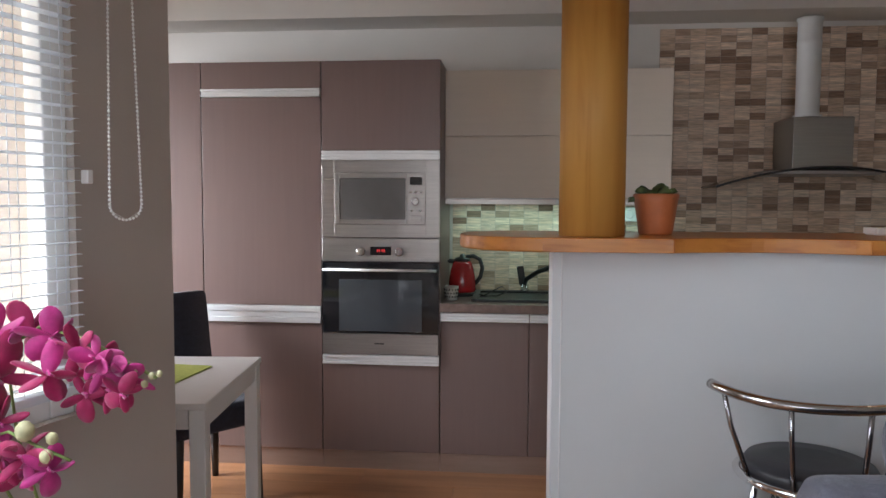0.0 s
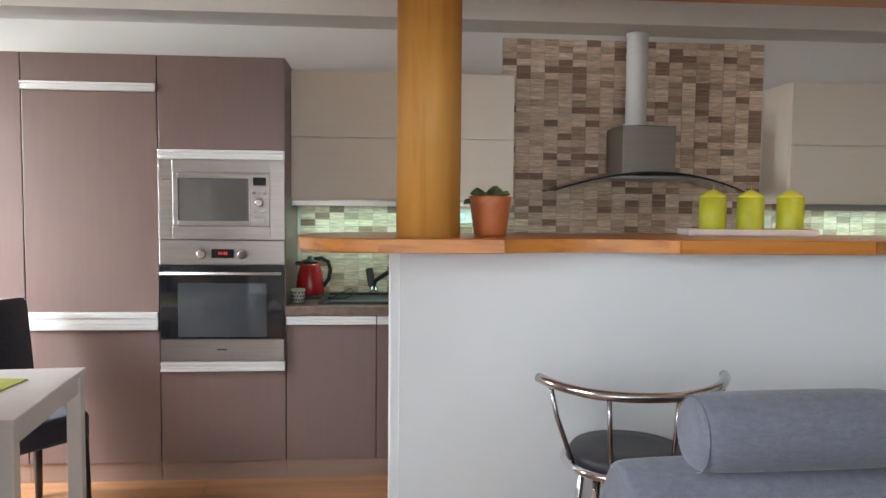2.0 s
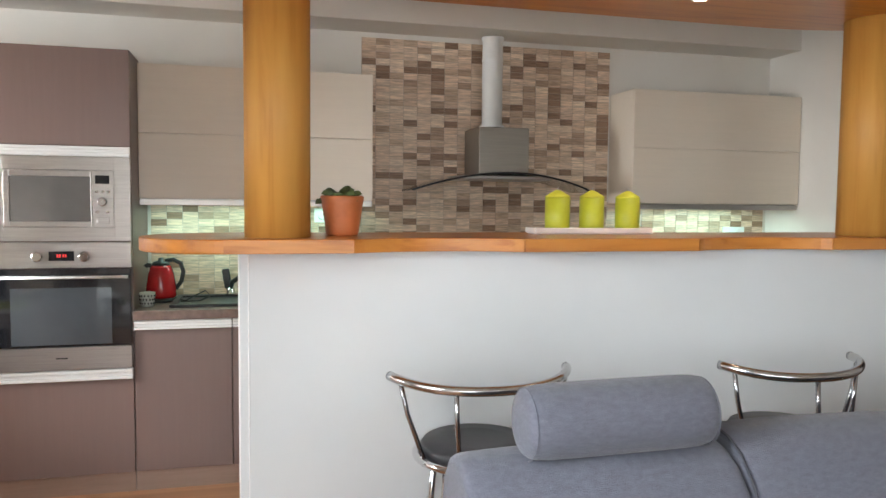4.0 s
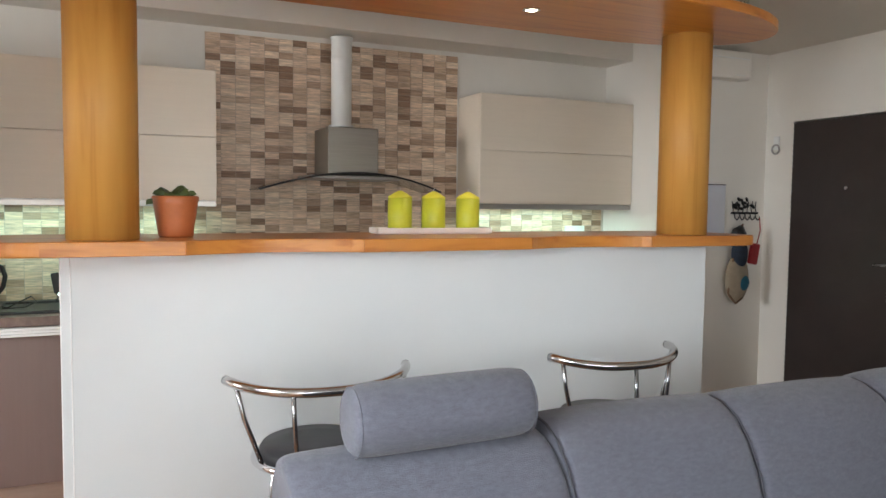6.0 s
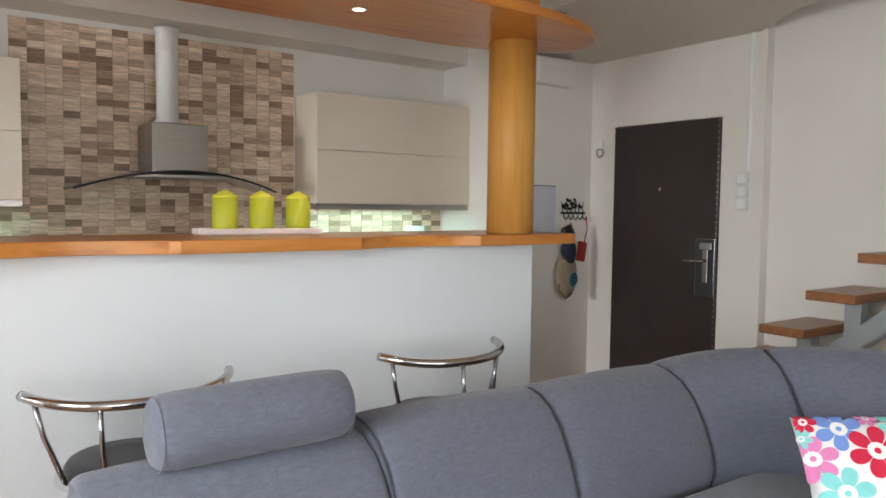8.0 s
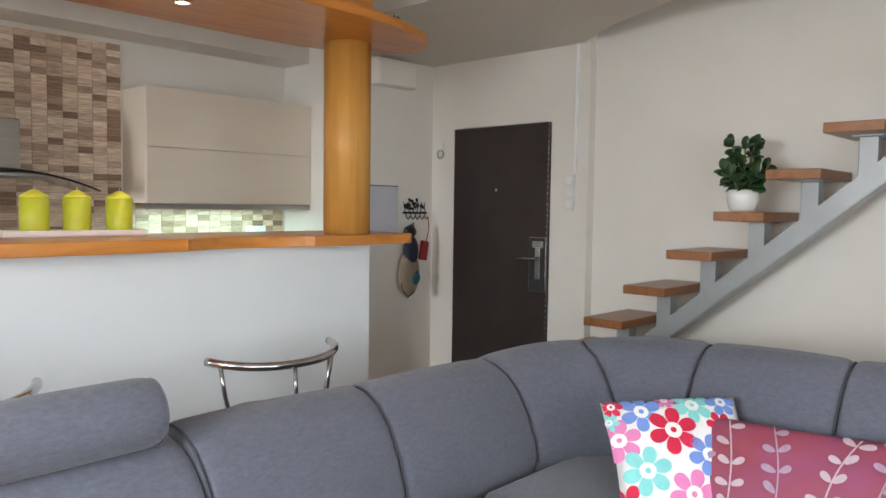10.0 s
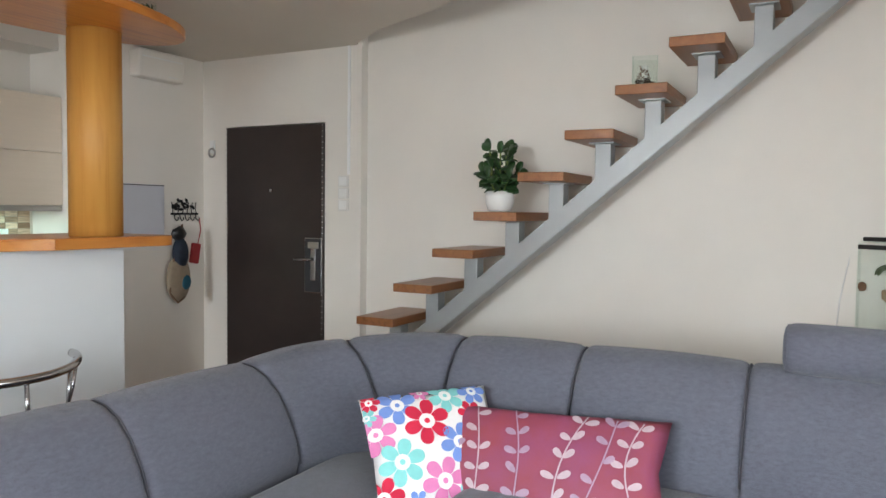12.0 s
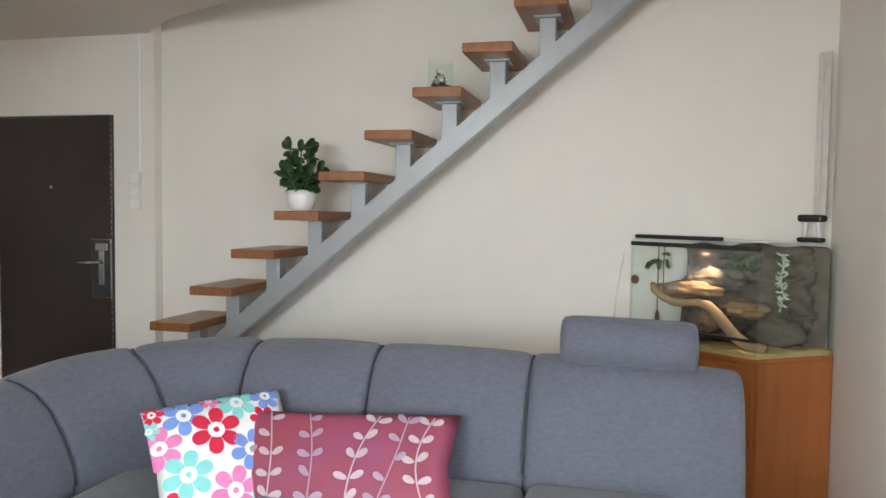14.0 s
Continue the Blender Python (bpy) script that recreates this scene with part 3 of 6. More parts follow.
# microwave
mw = thing("microwave", "built-in stainless steel microwave above the oven", "microwave")
bm = bmesh.new()
for a in ((0.473, 0.536, 1.187, 1.570), (0.998, 1.065, 1.187, 1.570), (0.536, 0.998, 1.187, 1.250), (0.536, 0.998, 1.508, 1.570)):
    box(bm, a[0], a[1], FRONT - 0.010, FRONT + 0.016, a[2], a[3], 0.001)
part("frame", bm, STEEL, mw, "wide brushed steel trim frame")
part("body", one_box(0.537, 0.997, FRONT - 0.006, FRONT + 0.018, 1.251, 1.507), STEEL, mw)
bm = bmesh.new()
for a in ((0.541, 0.564, 1.255, 1.503), (0.897, 0.903, 1.255, 1.503), (0.564, 0.897, 1.255, 1.276), (0.564, 0.897, 1.481, 1.503)):
    box(bm, a[0], a[1], FRONT - 0.016, FRONT - 0.006, a[2], a[3], 0.0015)
door = part("door", bm, STEEL, mw, "steel framed microwave door")
part("door_window", one_box(0.565, 0.896, FRONT - 0.013, FRONT - 0.007, 1.277, 1.480), GREY_GLASS, door)
part("control_panel", one_box(0.905, 0.994, FRONT - 0.014, FRONT - 0.006, 1.255, 1.503, 0.0015), STEEL, mw)
part("display", one_box(0.918, 0.978, FRONT - 0.0165, FRONT - 0.014, 1.448, 1.486), BLACK_GLASS, mw)
for x, z in ((0.922, 1.412), (0.947, 1.412), (0.972, 1.412), (0.925, 1.320), (0.969, 1.320)):
    part("button", one_box(x - 0.007, x + 0.007, FRONT - 0.0175, FRONT - 0.014, z - 0.005, z + 0.005, 0.0012), CHROME, mw)
ROT_Y = Matrix.Rotation(radians(90), 4, "X")


def knob(x, z, r, parent, depth=0.022):
    bm = bmesh.new()
    lathe(bm, [(r * 1.12, 0), (r * 1.12, 0.004), (r, 0.006), (r * 0.95, depth - 0.002), (r * 0.8, depth)], sides=24, m=Matrix.Translation((x, FRONT - 0.013, z)) @ ROT_Y)
    box(bm, x - 0.0015, x + 0.0015, FRONT - 0.014 - depth, FRONT - 0.012 - depth, z, z + r * 0.8)
    return part("knob", bm, CHROME, parent, "turned steel knob")


knob(0.947, 1.366, 0.019, mw)
part("door_release", one_box(0.922, 0.976, FRONT - 0.0175, FRONT - 0.014, 1.266, 1.296, 0.0015), STEEL, mw)

# oven
oven = thing("oven", "built-in steel and black glass oven, door shut", "oven")
part("control_panel", one_box(0.473, 1.065, FRONT - 0.012, FRONT + 0.016, 1.066, 1.183, 0.0025), STEEL, oven)
bm = one_box(0.476, 1.062, FRONT - 0.018, FRONT + 0.016, 0.706, 1.062, 0.003)
od = part("oven_door", bm, BLACK_GLASS, oven)
part("door_window", one_box(0.560, 0.980, FRONT - 0.0205, FRONT - 0.0182, 0.716, 0.976), OVEN_GLASS, od)
bm = bmesh.new()
tube(bm, [(0.484, FRONT - 0.05, 1.026), (1.054, FRONT - 0.05, 1.026)], 0.007, 12)
for x in (0.510, 1.028):
    tube(bm, [(x, FRONT - 0.05, 1.026), (x, FRONT - 0.017, 1.026)], 0.006, 8)
part("door_handle", bm, ALU, od, "slim steel bar handle")
bm = one_box(0.476, 1.062, FRONT - 0.018, FRONT + 0.016, 0.598, 0.703, 0.002)
part("lower_panel", bm, STEEL, oven)
part("badge", one_box(0.74, 0.79, FRONT - 0.0195, FRONT - 0.018, 0.650, 0.656), BLACK, oven)
part("display", one_box(0.719, 0.824, FRONT - 0.0145, FRONT - 0.012, 1.098, 1.141), BLACK_GLASS, oven)
bm = bmesh.new()
for k, x in enumerate((0.752, 0.762, 0.776, 0.786)):
    box(bm, x, x + 0.0065, FRONT - 0.0165, FRONT - 0.0145, 1.114, 1.128)
part("clock_digits", bm, DISPLAY, oven, "glowing red clock bars")
knob(0.672, 1.117, 0.022, oven)
knob(0.866, 1.117, 0.022, oven)

# base units, worktop
X_BASE = [1.07, 1.511, 2.12, 2.72, 3.32, 3.92, 4.47, 4.868]
for x0, x1 in zip(X_BASE, X_BASE[1:]):
    t = thing("base_cabinet", "dark brown base cabinet with an aluminium grip", "cabinet", group="base kitchen units")
    part("body", one_box(x0 + 0.001, x1 - 0.001, FRONT + 0.019, BACK_Y - 0.002, 0.095, 0.818), DARK_LAM, t)
    part("plinth", one_box(x0, x1, FRONT + 0.012, FRONT + 0.030, 0.0, 0.094), PLINTH, t)
    part("door", one_box(x0 + 0.0018, x1 - 0.0018, FRONT, FRONT + 0.018, 0.097, 0.770, 0.0015), DARK_LAM, t)
    strip_handle(x0 + 0.002, x1 - 0.002, 0.772, 0.814, FRONT + 0.006, t)
solid("worktop", one_box(1.071, 4.868, FRONT - 0.03, BACK_Y - 0.012, 0.8185, 0.863, 0.004), WORKTOP, "brown laminate worktop along the kitchen wall", "worktop")

# wall cabinets
for x0, x1 in ((1.068, 2.223), (3.738, 4.866)):
    t = thing("wall_cabinet", "beige wood-grain wall cabinet with two lift-up doors", "cabinet", group="wall cabinets")
    part("body", one_box(x0, x1, 3.423 + 0.019, BACK_Y - 0.002, 1.386, 2.043), BEIGE_LAM, t)
    part("door", one_box(x0 + 0.001, x1 - 0.001, 3.423, 3.441, 1.7065, 2.042, 0.0015), BEIGE_LAM, t)
    part("door", one_box(x0 + 0.001, x1 - 0.001, 3.423, 3.441, 1.388, 1.7025, 0.0015), BEIGE_LAM, t)
    bm = bmesh.new()
    box(bm, x0 + 0.002, x1 - 0.002, 3.43, 3.455, 1.352, 1.379, 0.002)
    box(bm, x0 + 0.002, x1 - 0.002, 3.455, 3.47, 1.366, 1.384)
    part("grip_rail", bm, STEEL, t, "aluminium grip rail with a dark gap above")
    part("light_tube", one_box(x0 + 0.05, x1 - 0.05, 3.548, 3.572, 1.372, 1.385, 0.003), WHITE_PLASTIC, t)

# hood
hood = thing("cooker_hood", "steel chimney cooker hood with a curved glass canopy", "cooker hood")
HX = 2.955
bm = bmesh.new()
box(bm, HX - 0.145, HX + 0.145, 3.43, 3.718, 1.535, 1.795, 0.004)
part("body", bm, HOOD_STEEL, hood)
bm = bmesh.new()
lathe(bm, [(0.066, 0), (0.070, 0.004), (0.070, 0.022), (0.058, 0.026), (0.058, 0.38), (0.060, 0.384), (0.060, 0.40), (0.058, 0.404), (0.058, 0.50), (0.064, 0.505), (0.064, 0.517)], (HX - 0.02, 3.60, 1.797), 32)
part("flue", bm, WHITE_PLASTIC, hood, "round cream flue pipe")
part("flue_ring", lathe(bmesh.new(), [(0.072, 0), (0.072, 0.012)], (HX - 0.02, 3.60, 1.7955), 32), BLACK, hood)
for side, (y0, y1, sag) in {"glass": (3.30, 3.70, 0.0)}.items():
    bm = bmesh.new()
    rows = []
    for i in range(25):
        u = -1 + 2 * i / 24
        x = HX + u * 0.52
        z = 1.545 - 0.095 * abs(u) ** 1.9
        rows.append([bm.verts.new((x, y, zz)) for y, zz in ((y0 + 0.10 * u * u, z), (y1, z), (y1, z - 0.007), (y0 + 0.10 * u * u, z - 0.007))])
    for a, b in zip(rows, rows[1:]):
        for k in range(4):
            bm.faces.new((a[k], a[(k + 1) % 4], b[(k + 1) % 4], b[k]))
    bm.faces.new(rows[0])
    bm.faces.new(rows[-1][::-1])
    bmesh.ops.recalc_face_normals(bm, faces=bm.faces)
    part("canopy", bm, HOOD_GLASS, hood, "curved smoked glass canopy")
bm = bmesh.new()
tube(bm, [(HX + u * 0.52, 3.302 + 0.10 * u * u, 1.5415 - 0.095 * abs(u) ** 1.9) for u in [-1 + 2 * i / 24 for i in range(25)]], 0.0055, 8)
part("canopy_edge", bm, BLACK, hood, "dark edge of the glass")
part("underside", one_box(HX - 0.25, HX + 0.25, 3.36, 3.70, 1.505, 1.530, 0.006), STEEL, hood)

# sink, tap, kettle, cup on the worktop
sink = thing("sink", "black granite sink set in the worktop", "sink")
bm = bmesh.new()
SX0, SX1, SY0, SY1 = 1.22, 2.06, 3.25, 3.66
for a in ((SX0, SX0 + 0.03, SY0, SY1), (SX1 - 0.36, SX1 - 0.33, SY0 + 0.03, SY1 - 0.03), (SX1 - 0.03, SX1, SY0, SY1), (SX0 + 0.03, SX1 - 0.03, SY0, SY0 + 0.03), (SX0 + 0.03, SX1 - 0.03, SY1 - 0.06, SY1)):
    box(bm, a[0], a[1], a[2], a[3], 0.8635, 0.878, 0.003)
part("rim", bm, BLACK, sink)
part("drainer", one_box(SX0 + 0.031, SX1 - 0.361, SY0 + 0.031, SY1 - 0.061, 0.8635, 0.868), BLACK, sink)
part("bowl", one_box(SX1 - 0.329, SX1 - 0.031, SY0 + 0.031, SY1 - 0.061, 0.8635, 0.866), VINYL, sink)
tap = thing("kitchen_tap", "black and chrome mixer tap behind the sink", "tap")
bm = bmesh.new()
lathe(bm, [(0.027, 0), (0.027, 0.006), (0.022, 0.01), (0.022, 0.035)], (1.49, 3.625, 0.8785), 20)
part("base", bm, CHROME, tap)
bm = bmesh.new()
tube(bm, [(1.49, 3.625, 0.912), (1.50, 3.61, 0.945), (1.56, 3.56, 0.99), (1.62, 3.50, 1.02), (1.67, 3.46, 1.028), (1.70, 3.44, 1.018)], 0.013, 12)
part("spout", bm, BLACK, tap)
bm = bmesh.new()
box(bm, 1.462, 1.500, 3.612, 3.640, 0.913, 1.015, 0.006, Matrix.Translation((1.48, 3.62, 0.91)) @ Matrix.Rotation(radians(-9), 4, "Y") @ Matrix.Translation((-1.48, -3.62, -0.91)))
part("lever", bm, BLACK, tap)
kettle = thing("electric_kettle", "red electric kettle with a black handle on its base", "kettle", (1.155, 3.52, 0.8635))
bm = bmesh.new()
lathe(bm, [(0.070, 0.020), (0.074, 0.030), (0.072, 0.08), (0.062, 0.14), (0.052, 0.172), (0.044, 0.184)], (0, 0, 0), 30)
part("jug", bm, RED_GLOSS, kettle)
bm = bmesh.new()
lathe(bm, [(0.079, 0), (0.079, 0.014), (0.070, 0.019)], (0, 0, 0), 30)
part("base", bm, BLACK, kettle)
bm = bmesh.new()
lathe(bm, [(0.045, 0.185), (0.040, 0.200), (0.015, 0.206), (0.013, 0.218), (0.004, 0.222)], (0, 0, 0), 24)
part("lid", bm, BLACK, kettle)
bm = bmesh.new()
tube(bm, [(0.020, 0, 0.205), (0.06, 0, 0.212), (0.095, 0, 0.192), (0.108, 0, 0.15), (0.098, 0, 0.10), (0.070, 0, 0.062)], 0.011, 10)
part("handle", bm, BLACK, kettle)
bm = bmesh.new()
tube(bm, [(-0.035, 0, 0.18), (-0.066, 0, 0.184), (-0.074, 0, 0.176)], 0.012, 10)
part("spout", bm, BLACK, kettle)
bm = bmesh.new()
tube(bm, [(0.07, -0.02, 0.012), (0.12, -0.06, 0.006), (0.17, -0.03, 0.03), (0.215, 0.0, 0.05), (0.24, -0.03, 0.025), (0.19, -0.07, 0.006), (0.10, -0.09, 0.006)], 0.0035, 6)
part("cable", bm, BLACK, kettle, "coiled black power cable")
cup = thing("cup", "small patterned grey cup on the worktop", "cup", (1.115, 3.32, 0.8635))
part("bowl", lathe(bmesh.new(), [(0.026, 0), (0.030, 0.004), (0.036, 0.07), (0.033, 0.07), (0.027, 0.008)], sides=24), DULL_ALU, cup)
bm = bmesh.new()
for r in range(3):
    for k in range(14):
        w = 2 * math.pi * (k + 0.5 * (r % 2)) / 14
        rr = 0.0316 + 0.0016 * r + 0.0012
        blob(bm, (rr * math.cos(w), rr * math.sin(w), 0.018 + 0.018 * r), (0.004, 0.004, 0.006), 1)
part("pattern", bm, BLACK, cup, "dark dotted pattern")
sock = thing("wall_socket", "white double socket set on the tiles", "socket", (4.62, BACK_Y - 0.016, 1.20))
part("plate", one_box(-0.08, 0.08, -0.010, 0.0, -0.04, 0.04, 0.004), WHITE_PLASTIC, sock)
for x in (-0.038, 0.038):
    part("outlet", lathe(bmesh.new(), [(0.024, 0), (0.022, 0.004), (0.018, 0.004)], sides=20, m=Matrix.Translation((x, -0.010, 0)) @ ROT_Y), WHITE_PLASTIC, sock)
sock2 = copy_thing(sock, pose(2.02, BACK_Y - 0.016, 1.30))

# ---------------------------------------------------------------- bar
WALL_Y0, WALL_Y1, WALL_X0, WALL_X1 = 2.085, 2.01, 1.568, 4.158
structure("wall_bar", prism(bmesh.new(), [(WALL_X0, WALL_Y0), (WALL_X1, WALL_Y1), (WALL_X1, WALL_Y1 + 0.17), (WALL_X0, WALL_Y0 + 0.17)], 0, 1.210), PAINT_COOL, "low white wall under the bar counter")
structure("trim", prism(bmesh.new(), [(WALL_X0 - 0.006, WALL_Y0 + 0.172), (WALL_X0 - 0.006, WALL_Y0 + 0.070), (WALL_X0 + 0.030, WALL_Y0 - 0.006), (WALL_X0 + 0.030, WALL_Y0 + 0.172)], 0, 1.209), TRIM_WHITE, "bright white corner trim of the low wall", "trim")


def arc(cx, cy, r, a0, a1, n):
    return [(cx + r * math.cos(radians(a0 + (a1 - a0) * k / n)), cy + r * math.sin(radians(a0 + (a1 - a0) * k / n))) for k in range(n + 1)]


def bite(x0, x1, y, depth, n=16):
    """A shallow hollow in the counter's front between x1 and x0."""
    return [(x0 + (x1 - x0) * k / n, y + depth * max(0.0, math.sin(math.pi * k / n)) ** 0.8) for k in range(1, n)]


BAR_F, BAR_B = 1.905, 2.45
outline = arc(1.517, (BAR_F + BAR_B) / 2, (BAR_B - BAR_F) / 2, 90, 270, 44)
outline += [(1.928, BAR_F)] + bite(1.928, 2.51, BAR_F, 0.075) + [(2.51, BAR_F), (3.184, BAR_F)] + bite(3.184, 3.76, BAR_F, 0.075) + [(3.76, BAR_F)]
outline += arc(4.31, BAR_F + 0.06, 0.06, 270, 360, 6) + arc(4.22, BAR_B - 0.15, 0.15, 0, 90, 8)
bar = thing("bar_counter", "honey-coloured wooden bar counter with scalloped front", "bar counter")
part("counter", prism(bmesh.new(), outline, 1.2105, 1.257, 0.006), BAR_WOOD, bar)


def edge_band(line):
    """A strip of edging, 3 mm proud, along part of the counter's front."""
    bm = bmesh.new()
    prism(bm, [(x, y - 0.003) for x, y in line] + [(x, y + 0.004) for x, y in reversed(line)], 1.2125, 1.2545)
    return part("edge_band", bm, BAND_WOOD, bar)


edge_band([(1.525, BAR_F), (1.926, BAR_F)])
edge_band([(1.930, BAR_F)] + bite(1.928, 2.51, BAR_F, 0.075) + [(2.508, BAR_F)])
edge_band([(2.512, BAR_F), (3.182, BAR_F)])
edge_band([(3.186, BAR_F)] + bite(3.184, 3.76, BAR_F, 0.075) + [(3.758, BAR_F)])
edge_band([(3.762, BAR_F), (4.30, BAR_F)])
for cx, cy in ((1.694, 2.09), (4.072, 2.075)):
    c = thing("column", "round honey-coloured wooden column on the bar", "column", (cx, cy, 1.2572), group="bar columns")
    part("shaft", lathe(bmesh.new(), [(0.109, 0), (0.109, 0.877)], sides=48), COLUMN_WOOD, c)
SH_F, SH_B = 1.63, 2.31
so = [(3.70 + (x - 3.70) * 2.1, y) for x, y in arc(3.70, (SH_F + SH_B) / 2, (SH_B - SH_F) / 2, -90, 90, 28)] + arc(1.55, (SH_F + SH_B) / 2, (SH_B - SH_F) / 2, 90, 270, 16)
shelf = thing("overhead_shelf", "honey-coloured wooden shelf on columns above the bar", "shelf")
part("board", prism(bmesh.new(), so, 2.1345, 2.174, 0.005), BAR_WOOD, shelf)
part("panel", one_box(1.6, 4.02, 1.84, 1.88, 2.1745, 2.618, 0.003), BAR_WOOD, shelf, "upright wooden panel up to the ceiling")
sl = thing("spotlight", "small round recessed spotlight, lit", "lamp", (3.21, 1.985, 2.1345))
part("ring", lathe(bmesh.new(), [(0.034, 0), (0.034, -0.004), (0.026, -0.006), (0.026, 0)], sides=24), CHROME, sl)
part("bulb", lathe(bmesh.new(), [(0.024, -0.0035), (0.024, -0.001)], sides=20), SPOT_GLOW, sl)

# plant pot on the bar
pp = thing("potted_succulent", "green succulent in a terracotta pot on the bar", "plant", (1.922, 2.185, 1.2574))
part("pot", lathe(bmesh.new(), [(0.054, 0), (0.058, 0.006), (0.062, 0.04), (0.073, 0.112), (0.078, 0.137), (0.074, 0.141), (0.068, 0.134), (0.064, 0.115)], sides=36), TERRACOTTA, pp)
part("soil", lathe(bmesh.new(), [(0.062, 0.112), (0.062, 0.118)], sides=24), SOIL, pp)
rnd = random.Random(4)
for k in range(15):
    w = rnd.uniform(0, 2 * math.pi)
    lean = rnd.uniform(0.2, 1.0)
    d = Vector((math.cos(w) * lean, math.sin(w) * lean, rnd.uniform(0.25, 0.8)))
    if k == 0:
        d = Vector((-1, -0.1, 0.12))
    bm = petal(bmesh.new(), (0.012 * math.cos(w), 0.012 * math.sin(w), 0.118), d, (0, 0, 1), rnd.uniform(0.05, 0.07) if k else 0.095, 0.044, 0.12, 0.016)
    part("leaf", bm, SUCCULENT, pp)

# tray with candles
tray = thing("tray", "long pale pink ceramic tray on the bar", "tray", (2.926, 2.278, 1.2574), -2)
bm = bmesh.new()
box(bm, -0.245, 0.245, -0.055, 0.055, 0, 0.010, 0.003)
for a in ((-0.25, 0.25, -0.062, -0.05), (-0.25, 0.25, 0.05, 0.062), (-0.252, -0.24, -0.05, 0.05), (0.24, 0.252, -0.05, 0.05)):
    box(bm, *a, 0.004, 0.026, 0.003)
part("dish", bm, TRAY_M, tray)
for x in (2.784, 2.932, 3.090):
    c = thing("candle", "lime green pillar candle with a pointed yellow top", "candle", (x, 2.272, 1.2676), group="candles on the tray")
    part("body", lathe(bmesh.new(), [(0.046, 0), (0.049, 0.003), (0.049, 0.135)], sides=32), WAX, c)
    part("top", lathe(bmesh.new(), [(0.049, 0.1352), (0.048, 0.141), (0.025, 0.155), (0.010, 0.163), (0.006, 0.165)], sides=32), WAX_TOP, c, "pointed yellow wax top")
    part("wick", tube(bmesh.new(), [(0, 0, 0.165), (0.001, 0, 0.171), (0.003, 0, 0.177)], 0.0013, 6), COTTON, c)

# ornament on the overhead shelf
orn = thing("glass_ornament", "small glass with dark greenery on the overhead shelf", "ornament", (4.22, 1.92, 2.1745))
part("glass", lathe(bmesh.new(), [(0.032, 0), (0.036, 0.004), (0.038, 0.10), (0.036, 0.10), (0.034, 0.006)], sides=24), TANK_GLASS, orn)
bm = bmesh.new()
rnd = random.Random(11)
for k in range(16):
    w = rnd.uniform(0, 6.28)
    petal(bm, (0.01 * math.cos(w), 0.01 * math.sin(w), 0.01 + 0.03 * rnd.random()), (math.cos(w) * 0.4, math.sin(w) * 0.4, 1), (math.cos(w), math.sin(w), 0), 0.06, 0.02, 0.2, 0.002, 4)
part("greenery", bm, LEAF, orn)

# ---------------------------------------------------------------- bar stools


def bar_stool(cx, cy, turn, arc=(200, 354), wide=0.314, lift=0.0, posts=(3, 12, 21, 33)):
    s = thing("bar_stool", "chrome bar stool with curved back rail and black seat", "stool", (cx, cy, 0), turn, "stools at the bar")
    seat = 0.59 + lift
    bm = bmesh.new()
    lathe(bm, [(0.175, 0.0), (0.188, 0.012), (0.19, 0.035), (0.18, 0.05), (0.10, 0.056), (0.02, 0.057)], (0, 0, seat - 0.057), 40)
    part("seat", bm, VINYL, s, "round black vinyl seat")
    # hoop under the seat and the rail bow out to the sitter's back (-y)
    bm = bmesh.new()
    tube(bm, [(0.205 * math.cos(radians(a)), 0.205 * math.sin(radians(a)), seat - 0.05) for a in range(0, 360, 12)], 0.013, 10, closed=True)
    part("seat_hoop", bm, CHROME, s)
    n = 36
    rail = []
    for k in range(n + 1):
        a = radians(arc[0] + (arc[1] - arc[0]) * k / n)
        rail.append((wide * math.cos(a), wide * math.sin(a) * 0.80 + 0.055, 0.795 + lift + 0.022 * abs(math.cos(a)) ** 3))
    part("back_rail", tube(bmesh.new(), rail, 0.0155, 14), STOOL_CHROME, s, "polished curved back rail")
    for k in posts:
        x, y, z = rail[k]
        a = math.atan2(y - 0.02, x)
        foot = (0.198 * math.cos(a), 0.198 * math.sin(a), seat - 0.05)
        mid = ((x * 0.72 + foot[0] * 0.28), (y * 0.72 + foot[1] * 0.28), 0.70 + lift)
        part("spindle", tube(bmesh.new(), [foot, mid, (x, y, z - 0.008)], 0.008, 10), DARK_CHROME, s)
    for a in (45, 135, 225, 315):
        ca, sa = math.cos(radians(a)), math.sin(radians(a))
        part("leg", tube(bmesh.new(), [(0.17 * ca, 0.17 * sa, seat - 0.062), (0.20 * ca, 0.20 * sa, 0.28), (0.235 * ca, 0.235 * sa, 0.0)], 0.0125, 12), CHROME, s)
    bm = bmesh.new()
    tube(bm, [(0.20 * math.cos(radians(a)), 0.20 * math.sin(radians(a)), 0.28) for a in range(0, 360, 12)], 0.009, 8, closed=True)
    part("footrest", bm, CHROME, s)
    return s


bar_stool(2.335, 1.86, -6, lift=0.005)
bar_stool(3.42, 1.72, -4, (200, 356), 0.285, 0.022, (3, 16, 25, 33))

# ---------------------------------------------------------------- corner sofa
# the ridge of the back runs along the bar, round the corner and along the stairs
RY, RX, RR = 1.06, 4.50, 0.52
L1 = RX - RR - 2.02
L2 = RR * math.pi / 2


